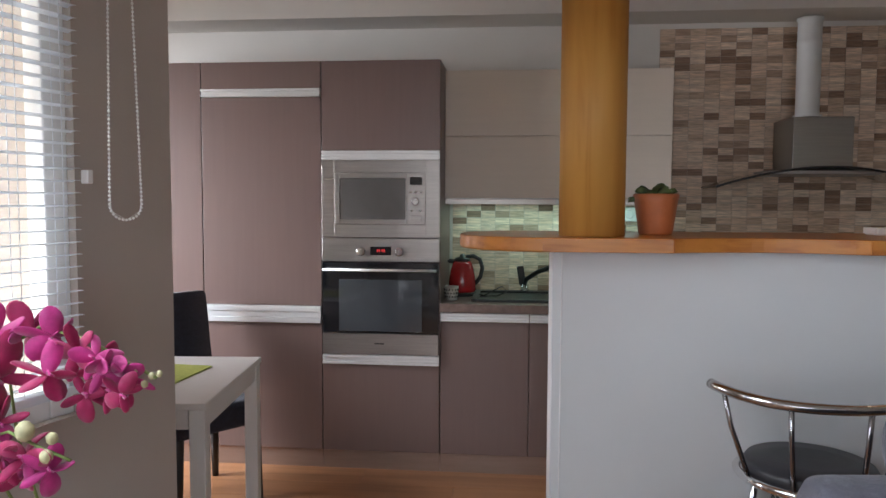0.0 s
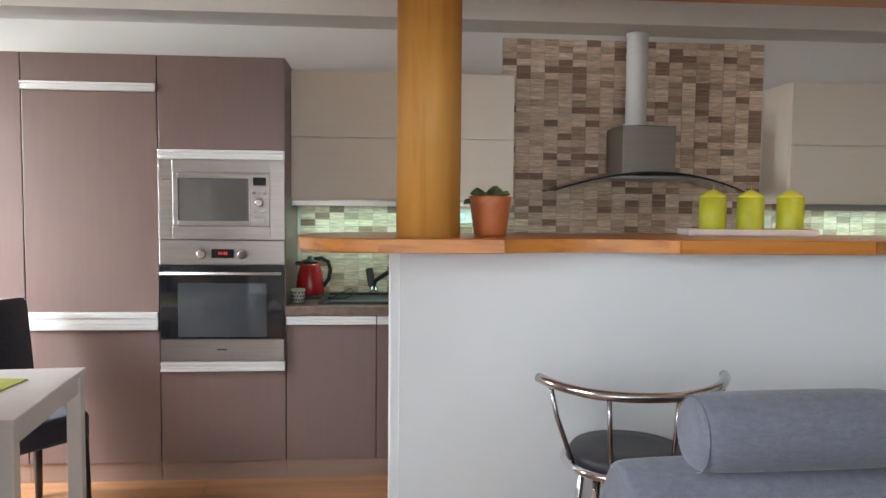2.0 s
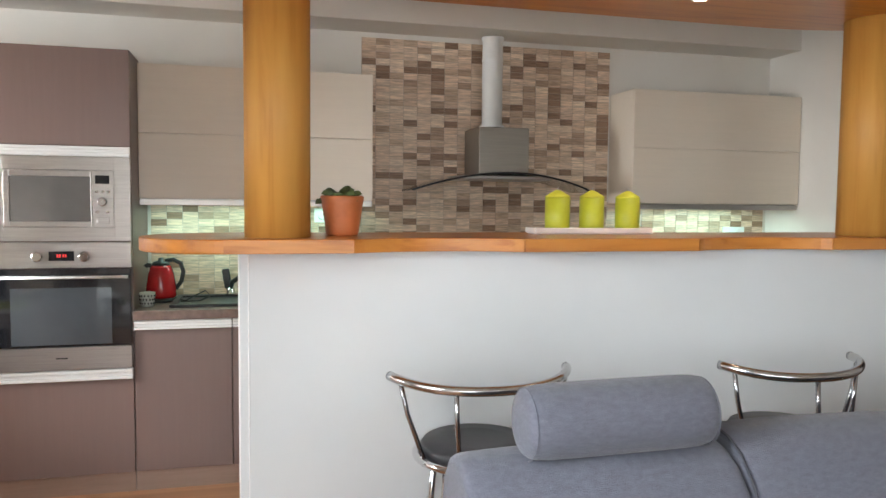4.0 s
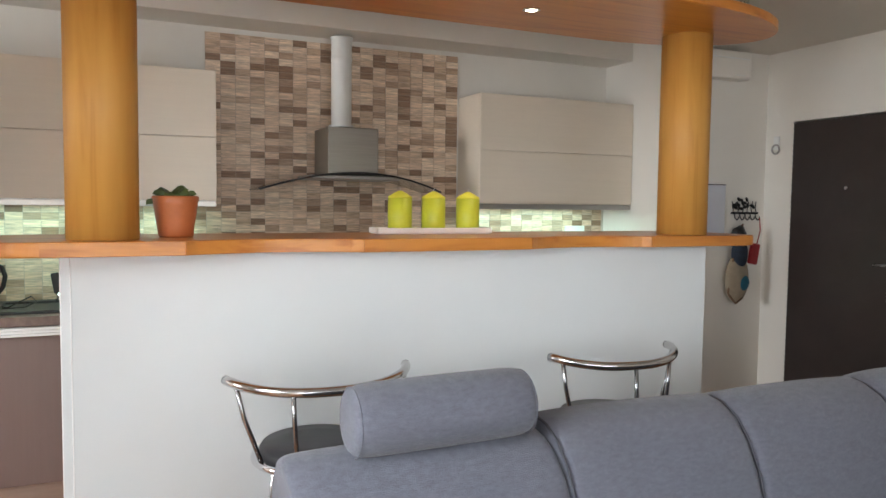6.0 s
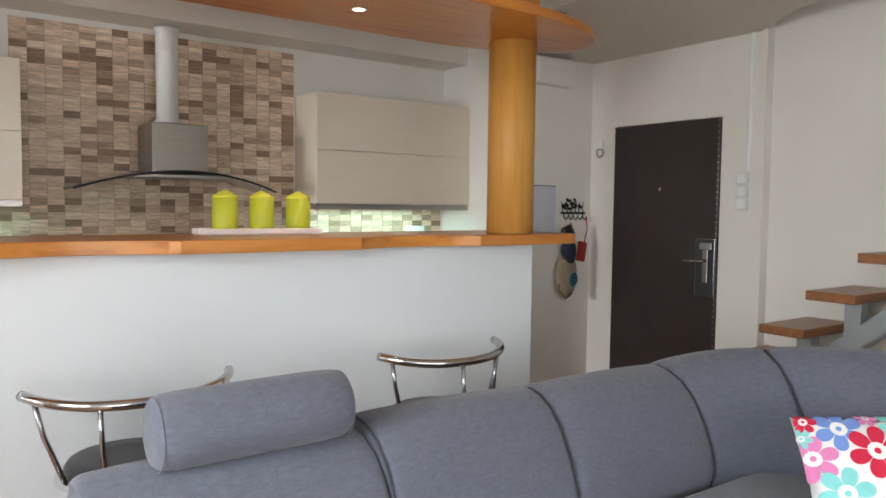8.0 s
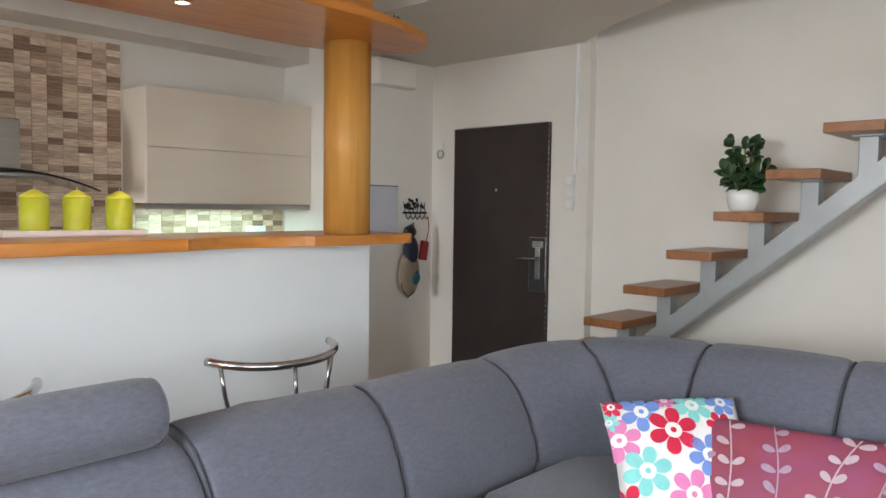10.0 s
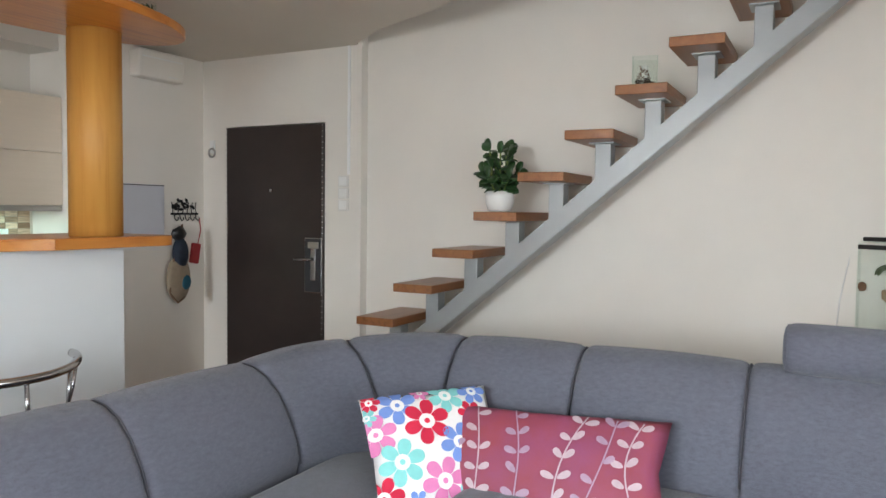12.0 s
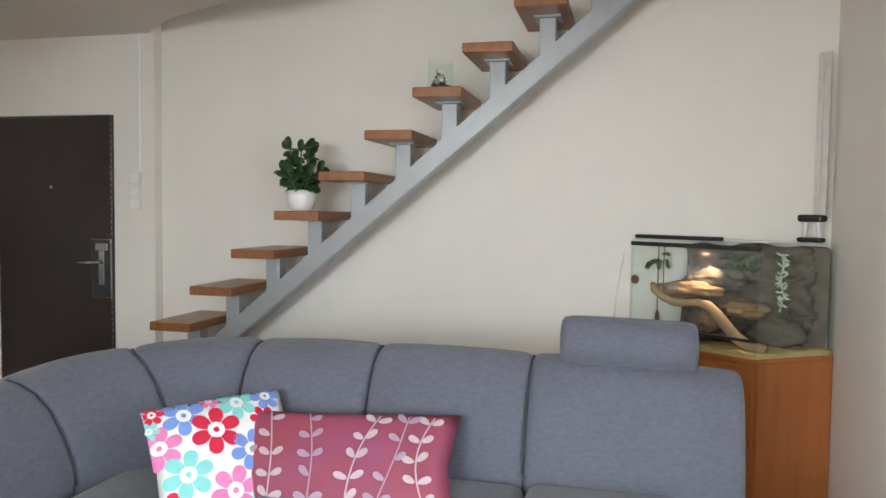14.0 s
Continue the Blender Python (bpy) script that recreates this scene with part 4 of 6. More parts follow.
def ridge(s):
    """Point and outward normal of the ridge at a length s from its free end by the bar."""
    l1, l2 = L1, L2
    if s <= l1:
        return Vector((2.02 + s, RY, 0)), Vector((0, 1, 0))
    if s <= l1 + l2:
        a = math.pi / 2 - (s - l1) / RR
        n = Vector((math.cos(a), math.sin(a), 0))
        return Vector((RX - RR, RY - RR, 0)) + n * RR, n
    return Vector((RX, RY - RR - (s - l1 - l2), 0)), Vector((1, 0, 0))


def rise(s):
    """The first back section lies lower; the back stands higher past the corner."""
    if s < 0.7:
        return -0.040
    knots = [(0.7, -0.012), (1.3, -0.018), (1.92, -0.022), (L1 + L2 * 0.48, 0.014), (L1 + L2, 0.040), (L1 + L2 + 0.52, 0.050), (L1 + L2 + 1.08, 0.048), (L1 + L2 + 1.8, 0.028)]
    for (a, u), (b, v) in zip(knots, knots[1:]):
        if s <= b:
            return u + (v - u) * (s - a) / (b - a)
    return knots[-1][1]


def slant(s):
    """How far the upholstery joints lean towards the corner at the foot of the back."""
    mid, far = L1 + L2 * 0.48, L1 + L2 + 0.03
    knots = [(0.0, 0.03), (1.5, 0.05), (mid, 0.17), (far, -0.03), (far + 1.5, 0.0)]
    for (a, u), (b, v) in zip(knots, knots[1:]):
        if s <= b:
            return u + (v - u) * (s - a) / (b - a)
    return 0.0


def lean(s, z):
    return s + slant(s) * min(1.0, max(0.0, (0.84 - z) / 0.38)) ** 0.7


def profile_back():
    """Cross-section of the back: (outward, height), front bottom first."""
    pts = [(-0.12, 0.42), (-0.142, 0.49), (-0.140, 0.56), (-0.118, 0.66), (-0.085, 0.75), (-0.045, 0.81), (0.0, 0.842), (0.05, 0.85), (0.105, 0.832), (0.145, 0.785), (0.165, 0.70), (0.175, 0.50), (0.178, 0.20), (0.178, 0.06)]
    return pts


def section(s0, s1, prof, name, parent, mat, n=18, round_=0.035, puff=0.010):
    bm = bmesh.new()
    rings = []
    cz = sum(z for _, z in prof) / len(prof)
    co = sum(o for o, _ in prof) / len(prof)
    ks = [0, 0.12, 0.3, 0.6, 1.0]
    ss = [s0 + k * round_ for k in ks] + [s0 + round_ + (s1 - s0 - 2 * round_) * k / n for k in range(1, n)] + [s1 - k * round_ for k in reversed(ks)]
    for s in ss:
        d = min(s - s0, s1 - s)
        q = max(0.0, 1 - d / round_)
        shrink = 0.020 * (1 - math.sqrt(max(0, 1 - q * q)))
        swell = puff * max(0.0, math.sin(math.pi * (s - s0) / (s1 - s0))) ** 0.6
        ring = []
        for o, z in prof:
            p, nrm = ridge(lean(s, z) if o < 0 else s)
            v = Vector((o - co, z - cz))
            L_ = v.length or 1
            v = v * (1 + (swell - shrink) / L_)
            ring.append(bm.verts.new(p + nrm * (co + v.x) + Vector((0, 0, cz + v.y + rise(s) * min(1, max(0, (z - 0.2) / 0.6))))))
        rings.append(ring)
    m = len(prof)
    for a, b in zip(rings, rings[1:]):
        for k in range(m):
            bm.faces.new((a[k], a[(k + 1) % m], b[(k + 1) % m], b[k])).smooth = True
    bm.faces.new(rings[0][::-1])
    bm.faces.new(rings[-1])
    bmesh.ops.recalc_face_normals(bm, faces=bm.faces)
    return part(name, bm, mat, parent)


sofa = thing("corner_sofa", "grey-blue fabric corner sofa with segmented backrest", "sofa")
CUTS = [0.03, 0.70, 1.305, 1.922, L1 + L2 * 0.48, L1 + L2 + 0.03, L1 + L2 + 0.52, L1 + L2 + 1.08, L1 + L2 + 1.765]
for a, b in zip(CUTS, CUTS[1:]):
    section(a + 0.001, b - 0.001, profile_back(), "backrest", sofa, FABRIC)
# piping in the joints
for c in CUTS[1:-1]:
    bm = bmesh.new()
    line = []
    for o, z in profile_back()[1:11]:
        p, nrm = ridge(lean(c, z) if o < 0 else c)
        line.append(p + nrm * (o * 0.985) + Vector((0, 0, z - 0.007 + rise(c))))
    tube(bm, line, 0.0038, 6)
    part("seam", bm, PIPING, sofa)
# seats
def seat_block(x0, x1, y0, y1, top=0.458, name="seat"):
    bm = one_box(x0, x1, y0, y1, 0.10, top, 0.045)
    return part(name, shade_smooth(bm), FABRIC, sofa)


seat_block(2.03, 2.76, 0.28, 0.90)
seat_block(2.762, 3.66, 0.28, 0.90)
seat_block(3.662, 4.33, 0.28, 0.90)
seat_block(3.66, 4.38, -0.545, 0.278, 0.50)
seat_block(3.66, 4.38, -1.25, -0.547, 0.512)
for x, y in ((2.10, 0.36), (2.10, 1.18), (3.74, -1.10), (4.62, -1.10), (4.60, 1.16)):
    part("foot", tube(bmesh.new(), [(x, y, 0), (x, y, 0.11)], 0.022, 14), CHROME, sofa)


def head_roll(name, a, b, r, label):
    """A bolster between two points, with softly rounded ends."""
    a, b = Vector(a), Vector(b)
    d = (b - a).normalized()
    L_ = (b - a).length
    t = thing(name, label, "headrest", a, 0, "headrest rolls of the sofa")
    bm = bmesh.new()
    prof = []
    for s, k in ((0, 0.02), (0.0, 0.55), (0.004, 0.80), (0.014, 0.92), (0.03, 0.975), (0.06, 1.0)):
        prof.append((s, k))
    st = prof + [(L_ * u, 1.0 + 0.012 * math.sin(math.pi * u)) for u in (0.25, 0.4, 0.5, 0.6, 0.75)] + [(L_ - s, k) for s, k in reversed(prof)]
    side = Vector((-d.y, d.x, 0))
    up = Vector((0, 0, 1))
    rings = []
    for s, k in st:
        ring = []
        for j in range(28):
            w = 2 * math.pi * j / 28
            flat = 1.0 if math.sin(w) > -0.35 else 0.93
            ring.append(bm.verts.new(d * s + side * (math.cos(w) * r * k) + up * (math.sin(w) * r * k * flat)))
        rings.append(ring)
    for q0, q1 in zip(rings, rings[1:]):
        for j in range(28):
            bm.faces.new((q0[j], q0[(j + 1) % 28], q1[(j + 1) % 28], q1[j])).smooth = True
    bm.faces.new(rings[0][::-1])
    bm.faces.new(rings[-1])
    bmesh.ops.recalc_face_normals(bm, faces=bm.faces)
    part("bolster", bm, FABRIC, t)
    for s in (0.012, L_ - 0.012):
        bm = bmesh.new()
        tube(bm, [d * s + side * (math.cos(w) * r * 0.925) + up * (math.sin(w) * r * 0.92) for w in [2 * math.pi * j / 28 for j in range(28)]], 0.0018, 5, closed=True)
        part("seam", bm, FABRIC, t)
    return t


head_roll("headrest_roll", (2.195, 1.075, 0.880), (2.665, 1.075, 0.885), 0.088, "grey-blue bolster headrest lying on the sofa back")
head_roll("headrest_roll", (4.53, -0.635, 0.955), (4.53, -1.085, 0.950), 0.088, "grey-blue bolster headrest at the sofa end")


# cushions
def pillow_mesh(w, h, d, n=16):
    """A filled cushion: pinched corners, fullest in the middle, in its own x-z plane."""
    bm = bmesh.new()
    grid = {}
    for side in (1, -1):
        for i in range(n + 1):
            for j in range(n + 1):
                u, v = -1 + 2 * i / n, -1 + 2 * j / n
                edge = max(0.0, (1 - u * u) * (1 - v * v))
                rim = i in (0, n) or j in (0, n)
                if rim and side < 0:
                    grid[i, j, -1] = grid[i, j, 1]
                    continue
                pin = 1 - 0.11 * (1 - abs(u * v)) * (abs(u) ** 6 + abs(v) ** 6) * 0.6
                wr = 0.004 * noise.noise(Vector((u * 3, v * 3, side * 2.0)))
                grid[i, j, side] = bm.verts.new((u * w / 2 * pin, -side * (d / 2 * edge ** 0.42 + wr * edge), v * h / 2 * pin))
        for i in range(n):
            for j in range(n):
                q = [grid[i, j, side], grid[i + 1, j, side], grid[i + 1, j + 1, side], grid[i, j + 1, side]]
                bm.faces.new(q if side > 0 else q[::-1]).smooth = True
    return bm


def pillow_front(w, h, d, x, z, lift=0.0015):
    u, v = min(0.999, abs(2 * x / w)), min(0.999, abs(2 * z / h))
    edge = max(0.0, (1 - u * u) * (1 - v * v))
    return -(d / 2 * edge ** 0.42) - lift


def patch(bm, outline, w, h, d, lift=0.0015):
    """A flat printed shape that follows the cushion's front."""
    cx = sum(p[0] for p in outline) / len(outline)
    cz = sum(p[1] for p in outline) / len(outline)
    c = bm.verts.new((cx, pillow_front(w, h, d, cx, cz, lift), cz))
    ring0 = [bm.verts.new(((x + cx) / 2, pillow_front(w, h, d, (x + cx) / 2, (z + cz) / 2, lift), (z + cz) / 2)) for x, z in outline]
    ring1 = [bm.verts.new((x, pillow_front(w, h, d, x, z, lift), z)) for x, z in outline]
    n = len(outline)
    for k in range(n):
        bm.faces.new((c, ring0[k], ring0[(k + 1) % n])).smooth = True
        bm.faces.new((ring0[k], ring1[k], ring1[(k + 1) % n], ring0[(k + 1) % n])).smooth = True


def petal_outline(cx, cz, ang, r0, r1, wid, n=9):
    ca, sa = math.cos(ang), math.sin(ang)
    pts = []
    for k in range(n + 1):
        t = math.pi * k / n
        pts.append((r0 + (r1 - r0) * (0.5 - 0.5 * math.cos(t)) , wid * math.sin(t) * (0.62 + 0.38 * (0.5 - 0.5 * math.cos(t)))))
    for k in range(n - 1, 0, -1):
        t = math.pi * k / n
        pts.append((r0 + (r1 - r0) * (0.5 - 0.5 * math.cos(t)), -wid * math.sin(t) * (0.62 + 0.38 * (0.5 - 0.5 * math.cos(t)))))
    return [(cx + a * ca - b * sa, cz + a * sa + b * ca) for a, b in pts]


def disc(cx, cz, r, n=14):
    return [(cx + r * math.cos(2 * math.pi * k / n), cz + r * math.sin(2 * math.pi * k / n)) for k in range(n)]


W1, H1, D1 = 0.465, 0.405, 0.13
fp = thing("flower_cushion", "white cotton cushion printed with bright flowers", "cushion")
fp.matrix_basis = Matrix.Translation((4.080, 0.392, 0.588)) @ Matrix.Rotation(radians(-43), 4, "Z") @ Matrix.Rotation(radians(-37), 4, "X") @ Matrix.Rotation(radians(-2.5), 4, "Y")
part("cover", pillow_mesh(W1, H1, D1), COTTON, fp)
flowers = [("blue", -0.115, 0.15, 0.066), ("teal", 0.06, 0.165, 0.062), ("red", -0.03, 0.078, 0.076), ("pink", -0.205, 0.06, 0.066), ("teal", -0.140, -0.045, 0.072), ("blue", 0.065, -0.008, 0.064), ("pink", -0.012, -0.125, 0.072), ("red", -0.215, -0.145, 0.062), ("blue", 0.165, 0.175, 0.05), ("red", -0.205, 0.178, 0.036), ("teal", 0.10, -0.16, 0.06), ("blue", -0.11, -0.175, 0.035), ("red", 0.135, 0.09, 0.045), ("pink", -0.025, 0.19, 0.030), ("pink", 0.165, -0.07, 0.055), ("teal", -0.222, 0.125, 0.03)]
for k, (col, x, z, r) in enumerate(flowers):
    bm = bmesh.new()
    for j in range(6):
        o = petal_outline(x, z, 0.4 + k + j * math.pi / 3, r * 0.20, r * 1.08, r * 0.37)
        o = [(max(-W1 / 2 * 0.985, min(W1 / 2 * 0.985, a)), max(-H1 / 2 * 0.985, min(H1 / 2 * 0.985, b))) for a, b in o]
        patch(bm, o, W1, H1, D1, 0.0018 + 0.0002 * (k % 3))
    part("flower", bm, PRINT[col], fp)
    bm = bmesh.new()
    patch(bm, disc(x, z, r * 0.36), W1, H1, D1, 0.0032)
    c_ = part("flower_centre", bm, COTTON, fp)
    bm = bmesh.new()
    patch(bm, disc(x, z, r * 0.13, 10), W1, H1, D1, 0.0042)
    part("flower_eye", bm, PRINT[col], fp)


def vine_cushion(m, seed, label):
    W2, H2, D2 = 0.90, 0.335, 0.13
    t = thing("plum_cushion", label, "cushion")
    t.matrix_basis = m
    part("cover", pillow_mesh(W2, H2, D2), PUMICE, t)
    rnd = random.Random(seed)
    # each vine: place at the top edge, bow, place at the foot, height where it ends, pale or dim thread
    for x_top, bow, x_low, z_top, pale in ((-0.395, 0.012, -0.32, 0.155, True), (-0.235, 0.03, -0.285, 0.0, False), (-0.185, 0.018, -0.135, 0.155, True), (-0.05, 0.022, -0.005, 0.155, False), (0.20, -0.02, 0.115, 0.155, True), (0.29, 0.012, 0.205, 0.155, False), (0.375, -0.045, 0.37, 0.155, True)):
        thread = EMBROIDER if pale else EMBROIDER_DIM
        n = 10 if z_top > 0.1 else 5
        path = [(x_low + (x_top - x_low) * j / n + bow * math.sin(math.pi * j / n), -0.158 + (z_top + 0.158) * j / n) for j in range(n + 1)]
        bm = bmesh.new()
        fine = []
        for (ax, az), (bx, bz) in zip(path, path[1:]):
            fine += [(ax + (bx - ax) * q / 3, az + (bz - az) * q / 3) for q in range(3)]
        sides = [[bm.verts.new((x + w, pillow_front(W2, H2, D2, x + w, z, 0.004), z)) for x, z in fine] for w in (-0.0026, 0.0026)]
        for q in range(len(fine) - 1):
            bm.faces.new((sides[0][q], sides[1][q], sides[1][q + 1], sides[0][q + 1])).smooth = True
        part("stem", bm, thread, t)
        for j in range(1, n + 1, 2):
            sd = 1 if j % 4 == 1 else -1
            for turn in (sd, -sd) if rnd.random() < 0.6 else (sd,):
                x, z = path[j]
                bm = bmesh.new()
                o = petal_outline(x, z - 0.008, math.pi / 2 - turn * rnd.uniform(0.75, 1.35), 0.005, rnd.uniform(0.042, 0.052), 0.0135, 6)
                o = [(max(-0.43, min(0.43, a)), max(-0.162, min(0.162, b))) for a, b in o]
                patch(bm, o, W2, H2, D2, 0.007)
                part("leaf", bm, thread, t)
    return t


def cushion_pose(x, y, z, yaw, lean, twist=0):
    return Matrix.Translation((x, y, z)) @ Matrix.Rotation(radians(yaw), 4, "Z") @ Matrix.Rotation(radians(lean), 4, "X") @ Matrix.Rotation(radians(twist), 4, "Y")


vine_cushion(cushion_pose(4.150, 0.098, 0.584, -87, -36, -2.0), 3, "long plum velvet cushion with embroidered leaf vines")

# ---------------------------------------------------------------- stairs
STEP_Y, RUN, STEP_Z, RISE = 1.497, 0.2296, 0.811, 0.1906
stairs = thing("staircase", "open staircase with oak treads on a grey steel stringer", "staircase")


def stringer_z(y, off):
    return STEP_Z + (STEP_Y - y) * RISE / RUN + off


y_lo, y_hi = STEP_Y + 0.335 * RUN / RISE, STEP_Y - 11.3 * RUN
bm = bmesh.new()
ring = []
for y in (y_lo, y_hi):
    zt, zb = stringer_z(y, -0.300), stringer_z(y, -0.412)
    ring.append([bm.verts.new((x, y, max(0.0, z))) for x, z in ((5.405, zb), (5.52, zb - 0.008), (5.52, zt), (5.405, zt))])
for k in range(4):
    bm.faces.new((ring[0][k], ring[0][(k + 1) % 4], ring[1][(k + 1) % 4], ring[1][k]))
bm.faces.new(ring[0][::-1])
bm.faces.new(ring[1])
bmesh.ops.recalc_face_normals(bm, faces=bm.faces)
bmesh.ops.bevel(bm, geom=list(bm.edges), offset=0.005, segments=2, affect="EDGES")
part("stringer", bm, STAIR_STEEL, stairs, "grey painted steel box beam")
bm = one_box(5.224, 5.692, -0.2298, 0.0, -0.044, 0.0, 0.004)
TREAD_MESH = mesh_of("tread", bm, TREAD_WOOD)
SHORT_TREAD = mesh_of("tread", one_box(5.224, 5.626, -0.2298, 0.0, -0.044, 0.0, 0.004), TREAD_WOOD)
for k in range(-3, 11):
    y, z = STEP_Y - k * RUN, STEP_Z + k * RISE
    o = new("tread", TREAD_MESH if k > -2 else SHORT_TREAD)
    o.parent = stairs
    o.location = (0, y, z)
    ym = y - 0.13
    zs = max(stringer_z(ym, -0.33), 0.0)
    part("riser_post", one_box(5.415, 5.495, ym - 0.038, ym + 0.038, zs, z - 0.050, 0.004), STAIR_STEEL, stairs)
    part("bracket", one_box(5.385, 5.525, ym - 0.06, ym + 0.06, z - 0.050, z - 0.0442), STAIR_STEEL, stairs)

# pot plant on a tread
pl = thing("potted_plant", "dark leafy plant in a white pot on a tread", "plant", (5.335, 0.715, STEP_Z + 3 * RISE))
part("pot", lathe(bmesh.new(), [(0.044, 0), (0.058, 0.010), (0.070, 0.045), (0.073, 0.075), (0.070, 0.102), (0.065, 0.102), (0.063, 0.090)], sides=36), CERAMIC, pl)
part("soil", lathe(bmesh.new(), [(0.063, 0.085), (0.063, 0.091)], sides=24), SOIL, pl)
rnd = random.Random(21)
for st in range(11):
    w = 2 * math.pi * st / 11 + rnd.uniform(-0.25, 0.25)
    low = st % 2
    reach = rnd.uniform(0.085, 0.115) if low else rnd.uniform(0.03, 0.075)
    hgt = rnd.uniform(0.05, 0.10) if low else rnd.uniform(0.15, 0.235)
    tip = Vector((math.cos(w) * reach, math.sin(w) * reach, 0.10 + hgt))
    root = Vector((0.03 * math.cos(w), 0.03 * math.sin(w), 0.092))
    pts = [root.lerp(tip, k / 5) for k in range(6)]
    part("stem", tube(bmesh.new(), pts, 0.004, 6), STEM, pl)
    for k in range(1, 6):
        for sd in (1, -1):
            a = w + sd * rnd.uniform(0.5, 1.4)
            out = Vector((math.cos(a), math.sin(a), 0))
            d = out * rnd.uniform(0.5, 1.0) + Vector((0, 0, rnd.uniform(-0.1, 0.9) if not low else rnd.uniform(-0.25, 0.45)))
            face = Vector((rnd.uniform(-1.2, 0.1), rnd.uniform(-0.6, 0.6), rnd.uniform(0.2, 0.9)))
            part("leaf", petal(bmesh.new(), pts[k], d, face, rnd.uniform(0.050, 0.066), rnd.uniform(0.036, 0.048), 0.12, 0.002, 7), LEAF, pl)
    part("leaf", petal(bmesh.new(), pts[5], (0.3 * math.cos(w), 0.3 * math.sin(w), 1), (-1, 0.2, 0.2), 0.060, 0.044, 0.1, 0.002, 7), LEAF, pl)
# glass box ornament higher up
gb = thing("glass_candle_holder", "square glass holder with pebbles and greenery on a tread", "ornament", (5.30, 0.005, STEP_Z + 6 * RISE), 12)
bm = bmesh.new()
for a in ((-0.055, -0.050, -0.055, 0.055), (0.050, 0.055, -0.055, 0.055), (-0.050, 0.050, -0.055, -0.050), (-0.050, 0.050, 0.050, 0.055)):
    box(bm, *a, 0.0, 0.125)
box(bm, -0.05, 0.05, -0.05, 0.05, 0.0, 0.006)
part("glass", bm, TANK_GLASS, gb)
bm = bmesh.new()
rnd = random.Random(5)
for k in range(22):
    blob(bm, (rnd.uniform(-0.037, 0.037), rnd.uniform(-0.037, 0.037), 0.013 + rnd.uniform(0, 0.012)), (0.010, 0.009, 0.007), 1)
part("pebbles", bm, SOIL, gb)
bm = bmesh.new()
for k in range(26):
    sx = -0.028 if k % 2 else 0.03
    petal(bm, (sx + rnd.uniform(-0.01, 0.01), rnd.uniform(-0.02, 0.02), 0.025 + 0.045 * rnd.random()), (rnd.uniform(-1, 1), rnd.uniform(-1, 1), rnd.uniform(0, 1)), (0, 0, 1), 0.02, 0.011, 0.1, 0.002, 3)
part("greenery", bm, ROPE, gb)
part("tealight", lathe(bmesh.new(), [(0.014, 0.025), (0.014, 0.085), (0.011, 0.09)], (0.0, 0, 0), 16), COTTON, gb)

# ---------------------------------------------------------------- hall
dr = new("door_1")
tagged(dr, "dark brown padded entrance door, shut, with studded edge", "door", kind="structure")
bm = bmesh.new()
box(bm, DOOR_X - 0.012, DOOR_X + 0.05, DY0 + 0.004, DY1 - 0.004, 0.004, DZ1 - 0.004, 0.012)
part("door_leaf", bm, DOOR_VINYL, dr)
bm = bmesh.new()
for a, b in (((DY0 + 0.012, 0.01), (DY0 + 0.012, DZ1 - 0.012)), ((DY0 + 0.012, DZ1 - 0.012), (DY1 - 0.012, DZ1 - 0.012)), ((DY1 - 0.012, DZ1 - 0.012), (DY1 - 0.012, 0.01))):
    L_ = math.hypot(b[0] - a[0], b[1] - a[1])
    for k in range(int(L_ / 0.035) + 1):
        u = k * 0.035 / L_
        blob(bm, (DOOR_X - 0.013, a[0] + (b[0] - a[0]) * u, a[1] + (b[1] - a[1]) * u), (0.004, 0.006, 0.006), 1)
part("stud_row", bm, DARK_CHROME, dr, "row of upholstery studs")
part("lock_frame", one_box(DOOR_X - 0.018, DOOR_X - 0.0122, 2.024, 2.156, 0.862, 1.206, 0.004), DARK_CHROME, dr, "bright metal edge of the lock plate")
part("lock_plate", one_box(DOOR_X - 0.022, DOOR_X - 0.0182, 2.030, 2.150, 0.868, 1.200, 0.001), VINYL, dr)
bm = bmesh.new()
box(bm, DOOR_X - 0.030, DOOR_X - 0.0225, 2.062, 2.102, 0.94, 1.16, 0.005)
part("handle_plate", bm, DARK_CHROME, dr)
bm = bmesh.new()
tube(bm, [(DOOR_X - 0.030, 2.082, 1.072), (DOOR_X - 0.065, 2.082, 1.072), (DOOR_X - 0.07, 2.10, 1.072), (DOOR_X - 0.07, 2.20, 1.070)], 0.009, 10)
part("door_handle", bm, DARK_CHROME, dr)
part("upper_lock", one_box(DOOR_X - 0.034, DOOR_X - 0.0225, 2.04, 2.12, 1.140, 1.180, 0.004), STEEL, dr)
part("viewer", lathe(bmesh.new(), [(0.012, 0), (0.012, 0.006), (0.008, 0.008)], sides=16, m=Matrix.Translation((DOOR_X - 0.012, 2.43, 1.50)) @ Matrix.Rotation(radians(-90), 4, "Y")), DARK_CHROME, dr)
sw = thing("light_switches", "column of three white light switches", "switch", (DOOR_X, 1.868, 1.482))
for k in range(3):
    z = 0.073 * (1 - k)
    pl_ = part("switch_plate", one_box(-0.016, 0, -0.036, 0.036, z - 0.034, z + 0.034, 0.003), SWITCH, sw)
    part("rocker", one_box(-0.022, -0.016, -0.026, 0.026, z - 0.026, z + 0.026, 0.003), WHITE_PLASTIC, pl_)
